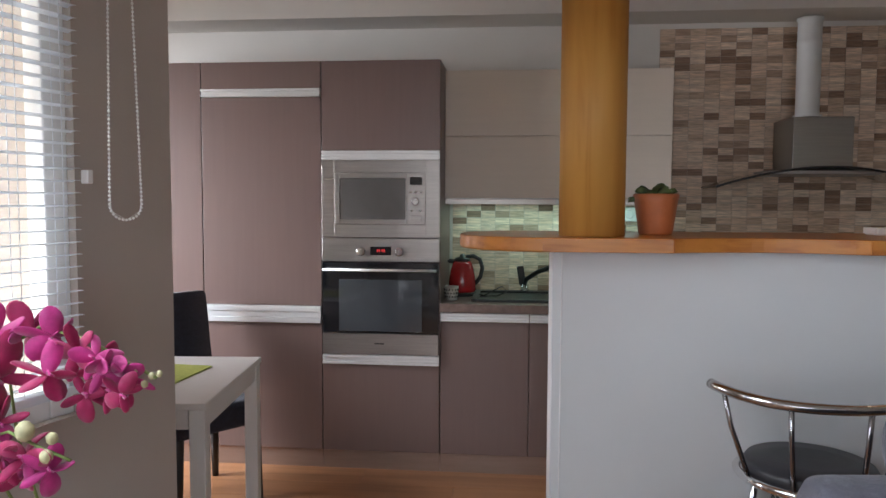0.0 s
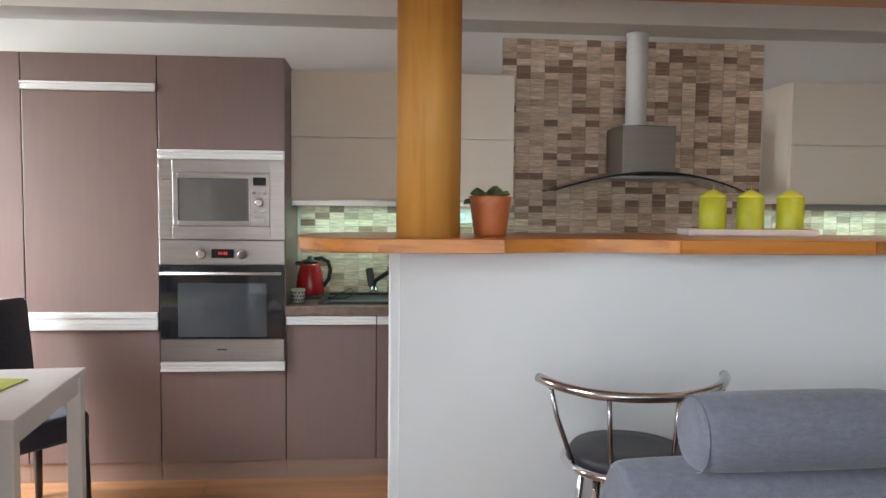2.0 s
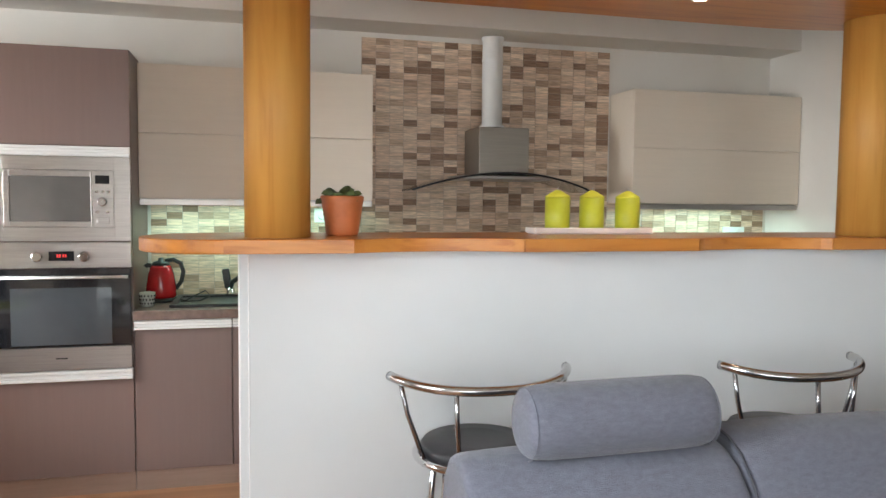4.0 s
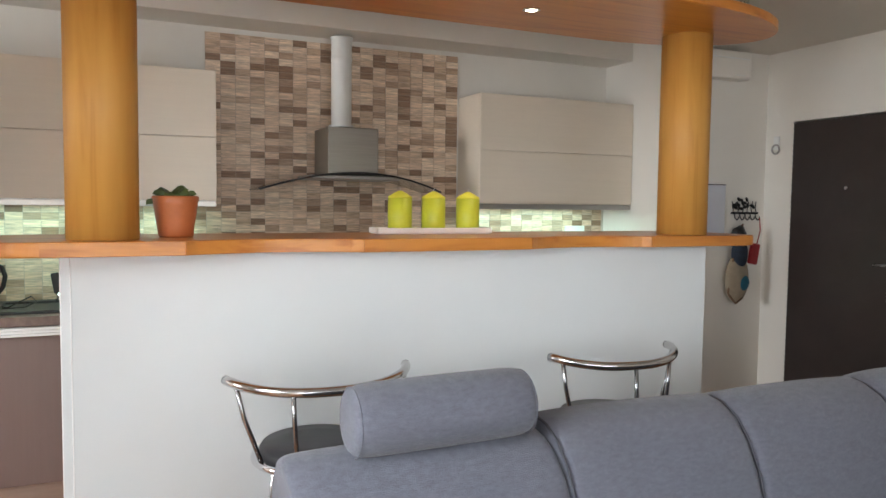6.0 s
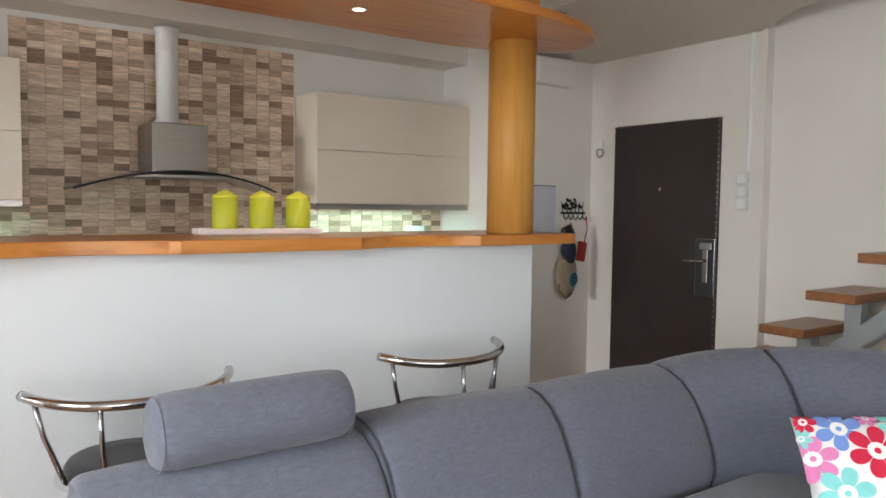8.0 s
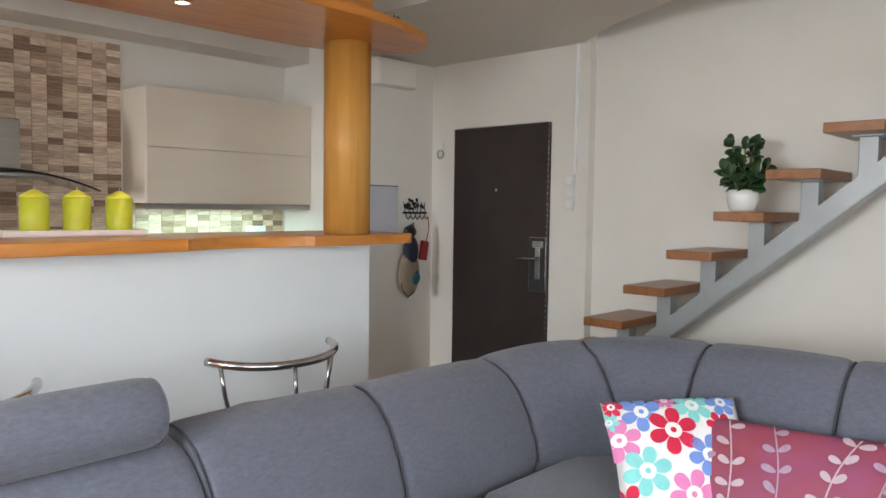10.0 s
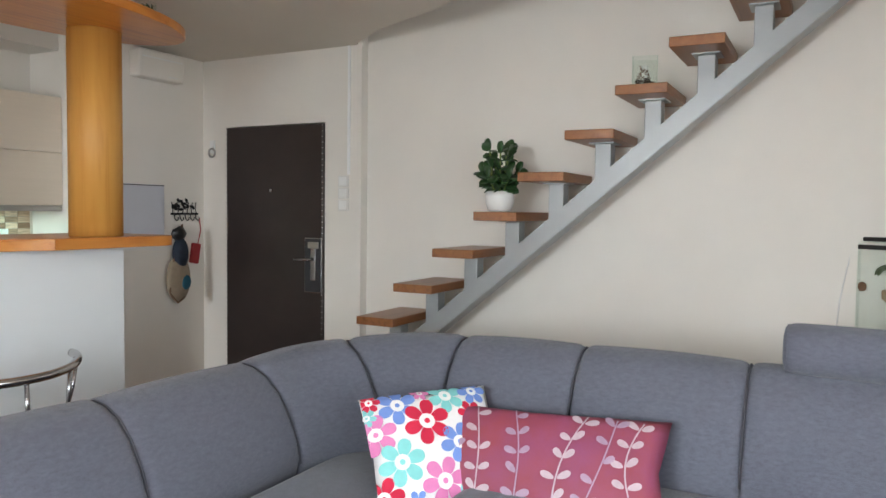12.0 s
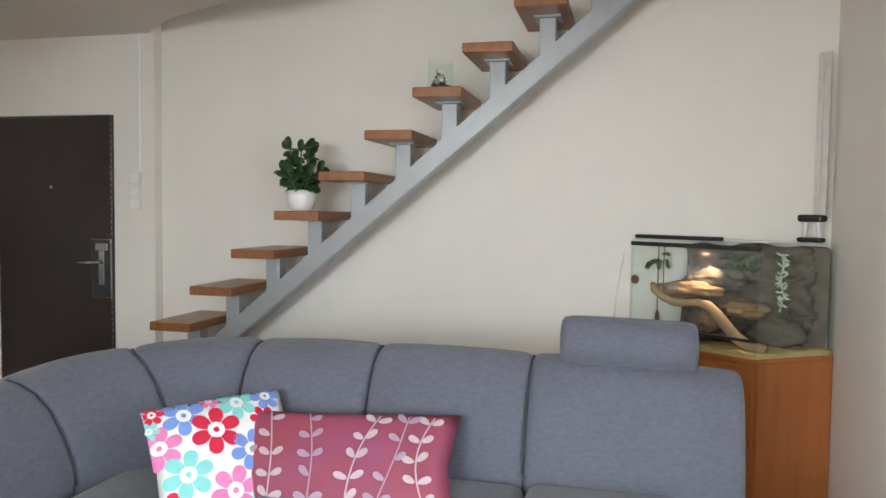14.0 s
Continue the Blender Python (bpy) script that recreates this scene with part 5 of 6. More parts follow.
structure("trim_conduit", one_box(DOOR_X - 0.014, DOOR_X, 1.824, 1.840, 1.595, CEIL_Z, 0.003), TRIM_WHITE, "narrow white cable trunking on the wall", "trunking")
ik = thing("intercom_fob", "small white chime with a metal ring on the wall", "chime", (DOOR_X, 2.94, 1.76))
part("plate", one_box(-0.012, 0, -0.022, 0.022, -0.01, 0.075, 0.004), WHITE_PLASTIC, ik)
part("ring", tube(bmesh.new(), [(-0.014, 0.028 * math.cos(w), -0.008 + 0.028 * math.sin(w)) for w in [2 * math.pi * k / 20 for k in range(20)]], 0.006, 8, closed=True), STEEL, ik)
fb = thing("fuse_box", "white flush fuse box on the hall wall", "fuse box", (5.12, HOOK_Y, 1.36))
part("cover", one_box(-0.16, 0.16, -0.018, 0, -0.19, 0.165, 0.003), FUSE_GREY, fb)
part("hinge_strip", one_box(-0.16, 0.16, -0.020, -0.0185, 0.157, 0.162), DARK_CHROME, fb)
ac = thing("wall_unit", "white box-shaped air unit high on the hall wall", "air unit", (5.27, HOOK_Y, 2.23))
part("housing", one_box(-0.24, 0.11, -0.10, 0, -0.06, 0.11, 0.016), PAINT, ac)
part("vent", one_box(-0.22, 0.09, -0.103, -0.100, 0.06, 0.067), WHITE_PLASTIC, ac)
part("badge", one_box(-0.02, 0.05, -0.103, -0.100, -0.04, -0.034), WHITE_PLASTIC, ac)
hk = thing("coat_hooks", "black wrought-iron hook rail with leaf ornament", "hook rail", (5.46, HOOK_Y, 1.342))
part("rail", one_box(-0.115, 0.115, -0.010, 0, -0.007, 0.007, 0.002), IRON, hk)
bm = bmesh.new()
rnd = random.Random(9)
for k in range(18):
    x, z = rnd.uniform(-0.105, 0.105), rnd.uniform(0.025, 0.085)
    petal(bm, (x, -0.006, z), (rnd.uniform(-1, 1), 0, rnd.uniform(-0.3, 1)), (0, -1, 0), 0.032, 0.022, 0.05, 0.004, 4)
for k in range(6):
    x = -0.1 + 0.04 * k
    tube(bm, [(x, -0.006, 0.0), (x + 0.01 * math.sin(k), -0.006, 0.04), (x - 0.012 * math.cos(k), -0.006, 0.075)], 0.003, 6)
part("ornament", bm, IRON, hk)
for k in range(5):
    x = -0.09 + 0.045 * k
    part("hook", tube(bmesh.new(), [(x, -0.008, -0.004), (x, -0.012, -0.03), (x, -0.03, -0.045), (x, -0.042, -0.035), (x, -0.044, -0.022)], 0.0035, 8), IRON, hk)
bag = thing("shoulder_bag", "beige and dark blue bag hanging from a hook", "bag", (5.355, HOOK_Y - 0.055, 1.285))
bm = bmesh.new()
blob(bm, (-0.005, -0.01, -0.36), (0.095, 0.035, 0.155), 3)
part("pouch", bm, CANVAS, bag)
bm = bmesh.new()
blob(bm, (0.005, -0.016, -0.20), (0.062, 0.036, 0.105), 3)
part("flap", bm, NAVY_BAG, bag, "dark blue flap")
bm = bmesh.new()
blob(bm, (0.03, -0.038, -0.385), (0.045, 0.012, 0.05), 2)
part("patch", bm, TEAL, bag, "teal round patch")
bm = bmesh.new()
blob(bm, (0.0, -0.01, -0.07), (0.055, 0.03, 0.05), 2, rough=0.3)
part("hat", bm, BLACK, bag, "dark knitted cap over the hook")
bm = bmesh.new()
tube(bm, [(0.02, -0.02, -0.01), (-0.03, -0.02, -0.15), (-0.075, -0.02, -0.33), (-0.085, -0.02, -0.45), (-0.03, -0.03, -0.515), (0.03, -0.03, -0.48)], 0.006, 8)
part("strap", bm, ROPE, bag)
rp = thing("red_purse", "small red purse hanging by its strap", "purse", (5.545, HOOK_Y - 0.05, 1.31))
bm = one_box(-0.034, 0.034, -0.014, 0.014, -0.30, -0.165, 0.008, Matrix.Rotation(radians(10), 4, "Y"))
part("pouch", bm, RED_CLOTH, rp)
part("strap", tube(bmesh.new(), [(0, 0, 0), (0.01, 0, -0.08), (-0.02, 0, -0.18)], 0.004, 6), RED_CLOTH, rp)

# ---------------------------------------------------------------- terrarium in the corner
NF = Vector((5.340, -1.400, 0))
E1 = Vector((0.548, 0.836, 0)).normalized() * 0.848
E2 = Vector((0.541, -0.841, 0)).normalized() * 0.859
M_TANK = Matrix(((E1.x, E2.x, 0, NF.x), (E1.y, E2.y, 0, NF.y), (0, 0, 1, 0), (0, 0, 0, 1)))
TL, TD, TZ0, TZ1 = 0.752, 0.495, 0.768, 1.268


def tank_part(name, bm, mat, parent, label=""):
    bmesh.ops.transform(bm, matrix=M_TANK, verts=bm.verts)
    # the corner piece is cut off along both walls
    if max(v.co.x for v in bm.verts) > STAIR_X - 0.004:
        bmesh.ops.bisect_plane(bm, geom=list(bm.verts) + list(bm.edges) + list(bm.faces), plane_co=(STAIR_X - 0.004, 0, 0), plane_no=(1, 0, 0), clear_outer=True)
        bmesh.ops.holes_fill(bm, edges=[e for e in bm.edges if e.is_boundary], sides=0)
    if min((v.co.y for v in bm.verts), default=0) < RIGHT_Y + 0.004:
        bmesh.ops.bisect_plane(bm, geom=list(bm.verts) + list(bm.edges) + list(bm.faces), plane_co=(0, RIGHT_Y + 0.004, 0), plane_no=(0, -1, 0), clear_outer=True)
        bmesh.ops.holes_fill(bm, edges=[e for e in bm.edges if e.is_boundary], sides=0)
    bmesh.ops.recalc_face_normals(bm, faces=bm.faces)
    return part(name, bm, mat, parent, label)


cab = thing("drawer_cabinet", "cherry veneer drawer cabinet under the terrarium", "cabinet")
tank_part("body", one_box(0.0, TL, 0.018, TD, 0.0, 0.755, 0.002), CHERRY, cab)
tank_part("top", one_box(-0.004, TL + 0.004, -0.002, TD, 0.756, 0.774, 0.003), CHERRY, cab)
for k in range(4):
    z1 = 0.735 - 0.178 * k
    tank_part("drawer", one_box(0.02, TL - 0.004, 0.0, 0.017, z1 - 0.172, z1, 0.002), CHERRY, cab)
tk = thing("terrarium", "glass terrarium with rock back, branch and sand", "terrarium")
G_ = 0.004
for nm, a in (("front_pane", (G_, TL - G_, 0, G_, TZ0 + 0.09, TZ1 - 0.03)), ("base_pane", (G_, TL - G_, 0, G_, TZ0 + 0.004, TZ0 + 0.075)), ("side_pane", (0, G_ - 0.0005, 0, TD, TZ0, TZ1)), ("side_pane", (TL - G_ + 0.0005, TL, 0, TD, TZ0, TZ1))):
    o = tank_part(nm, one_box(*a), TANK_GLASS, tk)
    o.visible_shadow = False
tank_part("bottom_rail", one_box(G_, TL - G_, -0.004, 0.012, TZ0 + 0.076, TZ0 + 0.089, 0.002), BLACK, tk, "black sliding door rail")
tank_part("top_rail", one_box(G_, TL - G_, -0.004, 0.012, TZ1 - 0.028, TZ1 - 0.008, 0.002), BLACK, tk, "black upper rail")
tank_part("lid", one_box(0.0, TL, 0.012, TD, TZ1 + 0.001, TZ1 + 0.007), TANK_GLASS, tk)
bm = one_box(G_, TL - G_, G_ + 0.001, TD - G_, TZ0 + 0.002, TZ0 + 0.03)
bmesh.ops.subdivide_edges(bm, edges=list(bm.edges), cuts=12, use_grid_fill=True)
for v in bm.verts:
    if v.co.z > TZ0 + 0.02:
        v.co.z += 0.016 * noise.noise(v.co * 9)
tank_part("sand", shade_smooth(bm), SAND, tk)


def rough_slab(x0, x1, y0, y1, z0, z1, amp, freq, cuts=14, seed=0.0):
    bm = one_box(x0, x1, y0, y1, z0, z1)
    bmesh.ops.subdivide_edges(bm, edges=list(bm.edges), cuts=cuts, use_grid_fill=True)
    for v in bm.verts:
        q = v.co * freq + Vector((seed, seed, seed))
        flat = Vector((q.x * 0.8, q.y, q.z * 2.4))
        k = noise.noise(q) + 0.7 * abs(noise.noise(flat * 1.7)) + 0.35 * noise.noise(flat * 3.9)
        v.co.y -= amp * (0.5 + k) * (1 if v.co.y < (y0 + y1) / 2 else 0)
        v.co.z += amp * 0.5 * noise.noise(q + Vector((3, 1, 7)))
        v.co.x += amp * 0.5 * noise.noise(q + Vector((9, 4, 2)))
    return shade_smooth(bm)


def stone(centre, size, seed, rough=0.32):
    """A flattish stone with layered, broken sides."""
    bm = bmesh.new()
    r = bmesh.ops.create_icosphere(bm, subdivisions=4, radius=1)
    for v in r["verts"]:
        d = v.co.copy()
        q = Vector((d.x * 1.5 + seed, d.y * 1.5, d.z * 2.2 + seed))
        k = 1 + rough * noise.noise(q) + 0.18 * noise.noise(q * 3.1)
        v.co = Vector((centre[0] + d.x * size[0] * k, centre[1] + d.y * size[1] * k, centre[2] + d.z * size[2] * k))
    return shade_smooth(bm)


bm = rough_slab(0.0, 0.57, 0.0, 0.030, 0.80, 1.255, 0.07, 8, 40, 8.0)
bmesh.ops.transform(bm, matrix=pose(5.666, -1.125, 0, 0, 0, -90), verts=bm.verts)
part("rock_wall", bm, ROCK, tk, "grey foam rock wall")
bm = rough_slab(5.585, 5.64, -0.035, 0.0, 0.80, 1.255, 0.06, 8, 36, 3.0)
bmesh.ops.transform(bm, matrix=Matrix.Translation((0, RIGHT_Y + 0.062, 0)) @ Matrix.Diagonal((1, -1, 1, 1)), verts=bm.verts)
bmesh.ops.reverse_faces(bm, faces=bm.faces)
bmesh.ops.transform(bm, matrix=Matrix.Translation((0, -0.030, 0)), verts=bm.verts)
part("rock_wall", bm, ROCK, tk, "grey foam rock wall")
tank_part("ledge", stone((0.475, 0.115, 1.040), (0.185, 0.075, 0.042), 2.0), LEDGE, tk, "tan rock ledge under the heat lamp")
tank_part("ledge_back", stone((0.40, 0.185, 1.095), (0.17, 0.075, 0.055), 7.0), ROCK, tk, "brown layered rock")
tank_part("ledge_side", stone((0.25, 0.215, 0.965), (0.105, 0.085, 0.042), 4.0), LEDGE, tk, "tan rock ledge")
tank_part("cave_stone", stone((0.375, 0.135, 0.905), (0.055, 0.05, 0.055), 9.0), LEDGE, tk)
tank_part("cave_stone", stone((0.46, 0.12, 0.885), (0.06, 0.05, 0.085), 12.0), ROCK, tk)
tank_part("cave_stone", stone((0.16, 0.30, 0.865), (0.13, 0.09, 0.075), 15.0), ROCK, tk)
bm = bmesh.new()
tube(bm, [(0.655, 0.055, 1.060), (0.640, 0.045, 1.035), (0.585, 0.05, 1.000), (0.52, 0.05, 0.978), (0.45, 0.05, 0.980), (0.375, 0.05, 0.990), (0.315, 0.05, 0.982), (0.265, 0.055, 0.945), (0.215, 0.06, 0.895), (0.165, 0.07, 0.845), (0.11, 0.09, 0.815), (0.05, 0.12, 0.800)], 0.022, 14, [0.012, 0.017, 0.019, 0.017, 0.018, 0.019, 0.021, 0.024, 0.025, 0.026, 0.027, 0.024])
tank_part("branch", bm, BRANCH, tk, "thick pale climbing branch")
bm = bmesh.new()
rnd = random.Random(31)
x, y, z = 0.02, 0.16, 1.235
for s in range(15):
    z -= 0.016
    x += rnd.uniform(-0.006, 0.007)
    tube(bm, [(x, y, z + 0.016), (x, y, z)], 0.0022, 5)
    for k in range(3):
        petal(bm, (x, y, z), (rnd.uniform(-1, 1), rnd.uniform(-0.5, 0.2), rnd.uniform(-0.6, 0.6)), (0, -1, 0.2), 0.032, 0.010, 0.2, 0.002, 3)
tank_part("vine", bm, PALE_VINE, tk, "pale plastic vine")
bm = bmesh.new()
for k in range(34):
    cx = rnd.choice((0.30, 0.36, 0.62))
    petal(bm, (cx + rnd.uniform(-0.06, 0.06), 0.25 + rnd.uniform(-0.05, 0.05) if cx < 0.5 else 0.06, 1.15 + rnd.uniform(0, 0.07)), (rnd.uniform(-1, 1), rnd.uniform(-1, 0), rnd.uniform(-1, 0.4)), (0, -0.5, 1), 0.05, 0.028, 0.3, 0.002, 4)
tank_part("hanging_leaves", bm, SUCCULENT, tk, "plastic green leaves")
for x, zb in ((0.62, 0.90), (0.585, 1.0)):
    bm = bmesh.new()
    tube(bm, [(x, 0.05, TZ1 - 0.012), (x, 0.05, zb)], 0.003, 6)
    tank_part("cord", bm, ROPE, tk)
bm = bmesh.new()
blob(bm, (0.62, 0.05, 0.90), (0.010, 0.010, 0.035), 2)
tank_part("weight", bm, ROPE, tk)
dial = lathe(bmesh.new(), [(0.021, 0), (0.021, 0.006), (0.015, 0.008)], sides=20, m=Matrix.Translation((0.715, -0.002, 1.075)) @ ROT_Y)
tank_part("thermometer", dial, ROPE, tk, "small round brown thermometer")
lb = thing("light_bar", "black lamp housing lying on the terrarium lid", "lamp")
tank_part("housing", one_box(0.28, 0.75, 0.02, 0.10, TZ1 + 0.0075, TZ1 + 0.026, 0.005), BLACK, lb)
tank_part("sheet", one_box(0.06, 0.52, 0.11, 0.30, TZ1 + 0.0075, TZ1 + 0.013), WHITE_PLASTIC, lb)
bm = bmesh.new()
tube(bm, [(0.74, 0.03, TZ1 + 0.03), (0.78, -0.01, TZ1 - 0.05), (0.80, -0.04, 1.0), (0.83, -0.05, 0.6), (0.84, -0.03, 0.3)], 0.003, 6)
tank_part("cable", bm, WHITE_PLASTIC, lb)
bm = bmesh.new()
tube(bm, [(0.74, 0.05, TZ1 + 0.02), (0.79, 0.0, TZ1 - 0.12), (0.85, -0.02, 0.95), (0.87, -0.02, 0.5)], 0.003, 6)
tank_part("cable", bm, WHITE_PLASTIC, lb)
cr = thing("crutch", "aluminium crutch with a black padded rest in the corner", "crutch")
bm = bmesh.new()
for x in (0.030, 0.062):
    box(bm, x - 0.015, x + 0.015, 0.420, 0.437, TZ1 + 0.13, 2.10, 0.003)
    for k in range(30):
        lathe(bm, [(0.0035, 0), (0.0035, 0.001)], sides=8, m=Matrix.Translation((x, 0.4195, TZ1 + 0.18 + 0.019 * k)) @ ROT_Y)
box(bm, 0.016, 0.076, 0.422, 0.435, 2.095, 2.115, 0.003)
tank_part("shaft", bm, DULL_ALU, cr)
bm = bmesh.new()
box(bm, 0.02, 0.145, 0.403, 0.451, TZ1 + 0.10, TZ1 + 0.132, 0.010)
box(bm, 0.025, 0.145, 0.403, 0.451, TZ1 + 0.0085, TZ1 + 0.030, 0.008)
tank_part("pad", bm, BLACK, cr, "black foam pads")
for a, b in ((0.045, 0.05), (0.12, 0.115)):
    tank_part("strut", tube(bmesh.new(), [(a, 0.427, TZ1 + 0.03), (b, 0.427, TZ1 + 0.10)], 0.010, 10), WHITE_PLASTIC, cr)

# ---------------------------------------------------------------- dining corner
tb = thing("dining_table", "white lacquered dining table", "table", (0.505, 1.70, 0), 5.4)
TX0, TX1, TY0, TY1 = -1.17, 0.0, 0.0, 0.68
part("tabletop", one_box(TX0, TX1, TY0, TY1, 0.728, 0.75, 0.003), TABLE_WHITE, tb)
for x0, x1, y0, y1 in ((TX0 + 0.06, TX1 - 0.06, TY0 + 0.012, TY0 + 0.03), (TX0 + 0.06, TX1 - 0.06, TY1 - 0.03, TY1 - 0.012), (TX0 + 0.012, TX0 + 0.03, TY0 + 0.06, TY1 - 0.06), (TX1 - 0.03, TX1 - 0.012, TY0 + 0.06, TY1 - 0.06)):
    part("apron", one_box(x0, x1, y0, y1, 0.665, 0.7275), TABLE_WHITE, tb)
for x in (TX0 + 0.005, TX1 - 0.055):
    for y in (TY0 + 0.005, TY1 - 0.055):
        part("leg", one_box(x, x + 0.05, y, y + 0.05, 0, 0.7275, 0.003), TABLE_WHITE, tb)
solid("placemat", one_box(-0.16, 0.31, 1.86, 2.20, 0.7505, 0.7545, 0.001, Matrix.Translation((0.07, 2.03, 0)) @ Matrix.Rotation(radians(-4), 4, "Z") @ Matrix.Translation((-0.07, -2.03, 0))), LIME, "lime green woven placemat on the table", "placemat")


def dining_chair(m, label):
    c = thing("dining_chair", label, "chair", group="dining chairs")
    c.matrix_basis = m
    bm = one_box(-0.21, 0.21, -0.21, 0.21, 0.35, 0.47, 0.022)
    part("seat", shade_smooth(bm), NAVY, c)
    bm = bmesh.new()
    rings = []
    for k in range(11):
        u = k / 10
        z = 0.30 + 0.62 * u
        y = 0.215 + 0.05 * u + 0.02 * u * u
        w = 0.205 - 0.012 * u
        rings.append([bm.verts.new(p) for p in ((-w, y - 0.03, z), (w, y - 0.03, z), (w, y + 0.03, z), (-w, y + 0.03, z))])
    for a, b in zip(rings, rings[1:]):
        for k in range(4):
            bm.faces.new((a[k], a[(k + 1) % 4], b[(k + 1) % 4], b[k]))
    bm.faces.new(rings[0][::-1])
    bm.faces.new(rings[-1])
    bmesh.ops.recalc_face_normals(bm, faces=bm.faces)
    bmesh.ops.bevel(bm, geom=[e for e in bm.edges], offset=0.010, segments=2, affect="EDGES")
    part("backrest", shade_smooth(bm), NAVY, c)
    for x in (-0.185, 0.185):
        for y in (-0.185, 0.185):
            part("leg", tube(bmesh.new(), [(x, y, 0.36), (x * 1.06, y * 1.08, 0.0)], 0.022, 8, [0.024, 0.016]), BLACK, c)
    return c


dining_chair(pose(0.0, 2.76, 0, 0, 0, 52), "dark navy upholstered dining chair by the white table")
dining_chair(pose(-0.12, 1.90, 0, 0, 0, 182), "dark navy upholstered dining chair pushed under the table")

# ---------------------------------------------------------------- window blind, chain, orchid
bl = thing("venetian_blind", "white aluminium venetian blind, slats half open", "blind")
bm_proto = bmesh.new()
rows = []
for k in range(6):
    a = -1 + 2 * k / 5
    rows.append((0.0125 * a, 0.0022 * (1 - a * a)))
tops = [[bm_proto.verts.new((u, n_, z + 0.0004)) for n_, z in rows] for u in (0, WIN_U1 - WIN_U0 - 0.02)]
lows = [[bm_proto.verts.new((u, n_, z - 0.0004)) for n_, z in rows] for u in (0, WIN_U1 - WIN_U0 - 0.02)]
for k in range(5):
    bm_proto.faces.new((tops[0][k], tops[0][k + 1], tops[1][k + 1], tops[1][k]))
    bm_proto.faces.new((lows[0][k + 1], lows[0][k], lows[1][k], lows[1][k + 1]))
for k in (0, 5):
    bm_proto.faces.new((tops[0][k], tops[1][k], lows[1][k], lows[0][k]))
bmesh.ops.transform(bm_proto, matrix=Matrix.Rotation(radians(7), 4, "X"), verts=bm_proto.verts)
bmesh.ops.recalc_face_normals(bm_proto, faces=bm_proto.faces)
SLAT_MESH = mesh_of("slat", bm_proto, SLAT)
z = 0.99
while z < WIN_Z1 - 0.05:
    o = new("slat", SLAT_MESH)
    o.parent = bl
    o.matrix_basis = M_WALL @ pose(WIN_U0 + 0.010, 0.016, z)
    z += 0.0262
for u in (WIN_U0 + 0.055, WIN_U0 + 0.16, WIN_U0 + 0.75, WIN_U0 + 1.35, WIN_U0 + 1.95):
    for n_ in (0.003, 0.029):
        part("ladder_cord", tube(bmesh.new(), [on_wall(u, n_, 0.975), on_wall(u, n_, WIN_Z1 - 0.03)], 0.0009, 5), SLAT, bl)
bm = one_box(0.01, WIN_U1 - WIN_U0 - 0.01, 0.003, 0.030, 0.955, 0.975, 0.003)
bmesh.ops.transform(bm, matrix=M_WALL @ Matrix.Translation((WIN_U0, 0, 0)), verts=bm.verts)
bmesh.ops.recalc_face_normals(bm, faces=bm.faces)
part("bottom_rail", bm, SLAT, bl)
bm = one_box(0.003, WIN_U1 - WIN_U0 - 0.003, 0.001, 0.034, WIN_Z1 - 0.035, WIN_Z1 - 0.003, 0.003)
bmesh.ops.transform(bm, matrix=M_WALL @ Matrix.Translation((WIN_U0, 0, 0)), verts=bm.verts)
bmesh.ops.recalc_face_normals(bm, faces=bm.faces)
part("head_rail", bm, SLAT, bl)
bm = one_box(-0.030, -0.014, 0.001, 0.022, 1.405, 1.435, 0.003)
bmesh.ops.transform(bm, matrix=M_WALL @ Matrix.Translation((WIN_U0, 0, 0)), verts=bm.verts)
bmesh.ops.recalc_face_normals(bm, faces=bm.faces)
part("cord_cleat", bm, WHITE_PLASTIC, bl)

ch = thing("bead_chain", "white bead chain loop hanging by the wall", "chain")
bm = bmesh.new()
CU, CN = 0.243, 0.085


def chain_point(k, n=230):
    """Along the loop: down one side, round the bottom, up the other."""
    u = k / n
    if u < 0.47:
        q = u / 0.47
        return on_wall(CU + 0.020 + 0.018 * q, CN, 2.33 - q * 0.97)
    if u > 0.53:
        q = (1 - u) / 0.47
        return on_wall(CU - 0.020 - 0.034 * q, CN, 2.33 - q * 0.97)
    a = math.pi * (u - 0.47) / 0.06
    return on_wall(CU - 0.008 + 0.046 * math.cos(a), CN, 1.36 - 0.034 * math.sin(a))


for k in range(231):
    blob(bm, chain_point(k), (0.0034, 0.0034, 0.0034), 1)
tube(bm, [chain_point(k * 5) for k in range(47)], 0.0009, 4)
part("bead_string", bm, WHITE_PLASTIC, ch)
structure("trim_chain_bracket", one_box(0.50, 0.64, 1.05, 1.22, 2.32, 2.62, 0.004), TRIM_WHITE, "white blind bracket under the ceiling", "bracket")

orc = thing("orchid", "magenta orchid with drooping flower sprays on the sill", "plant", (0.585, 0.86, 0.5402))
part("pot", lathe(bmesh.new(), [(0.045, 0), (0.050, 0.005), (0.062, 0.10), (0.065, 0.11), (0.060, 0.11), (0.056, 0.095)], sides=32), CERAMIC, orc)
part("soil", lathe(bmesh.new(), [(0.056, 0.090), (0.056, 0.096)], sides=20), SOIL, orc)
for k in range(5):
    w = k * 2.4
    part("leaf", petal(bmesh.new(), (0, 0, 0.092), (math.cos(w), math.sin(w), 0.12), (0, 0, 1), 0.16, 0.055, 0.35, 0.004), LEAF, orc)
rnd = random.Random(17)
LIFT = Vector((0, 0, 0.18))
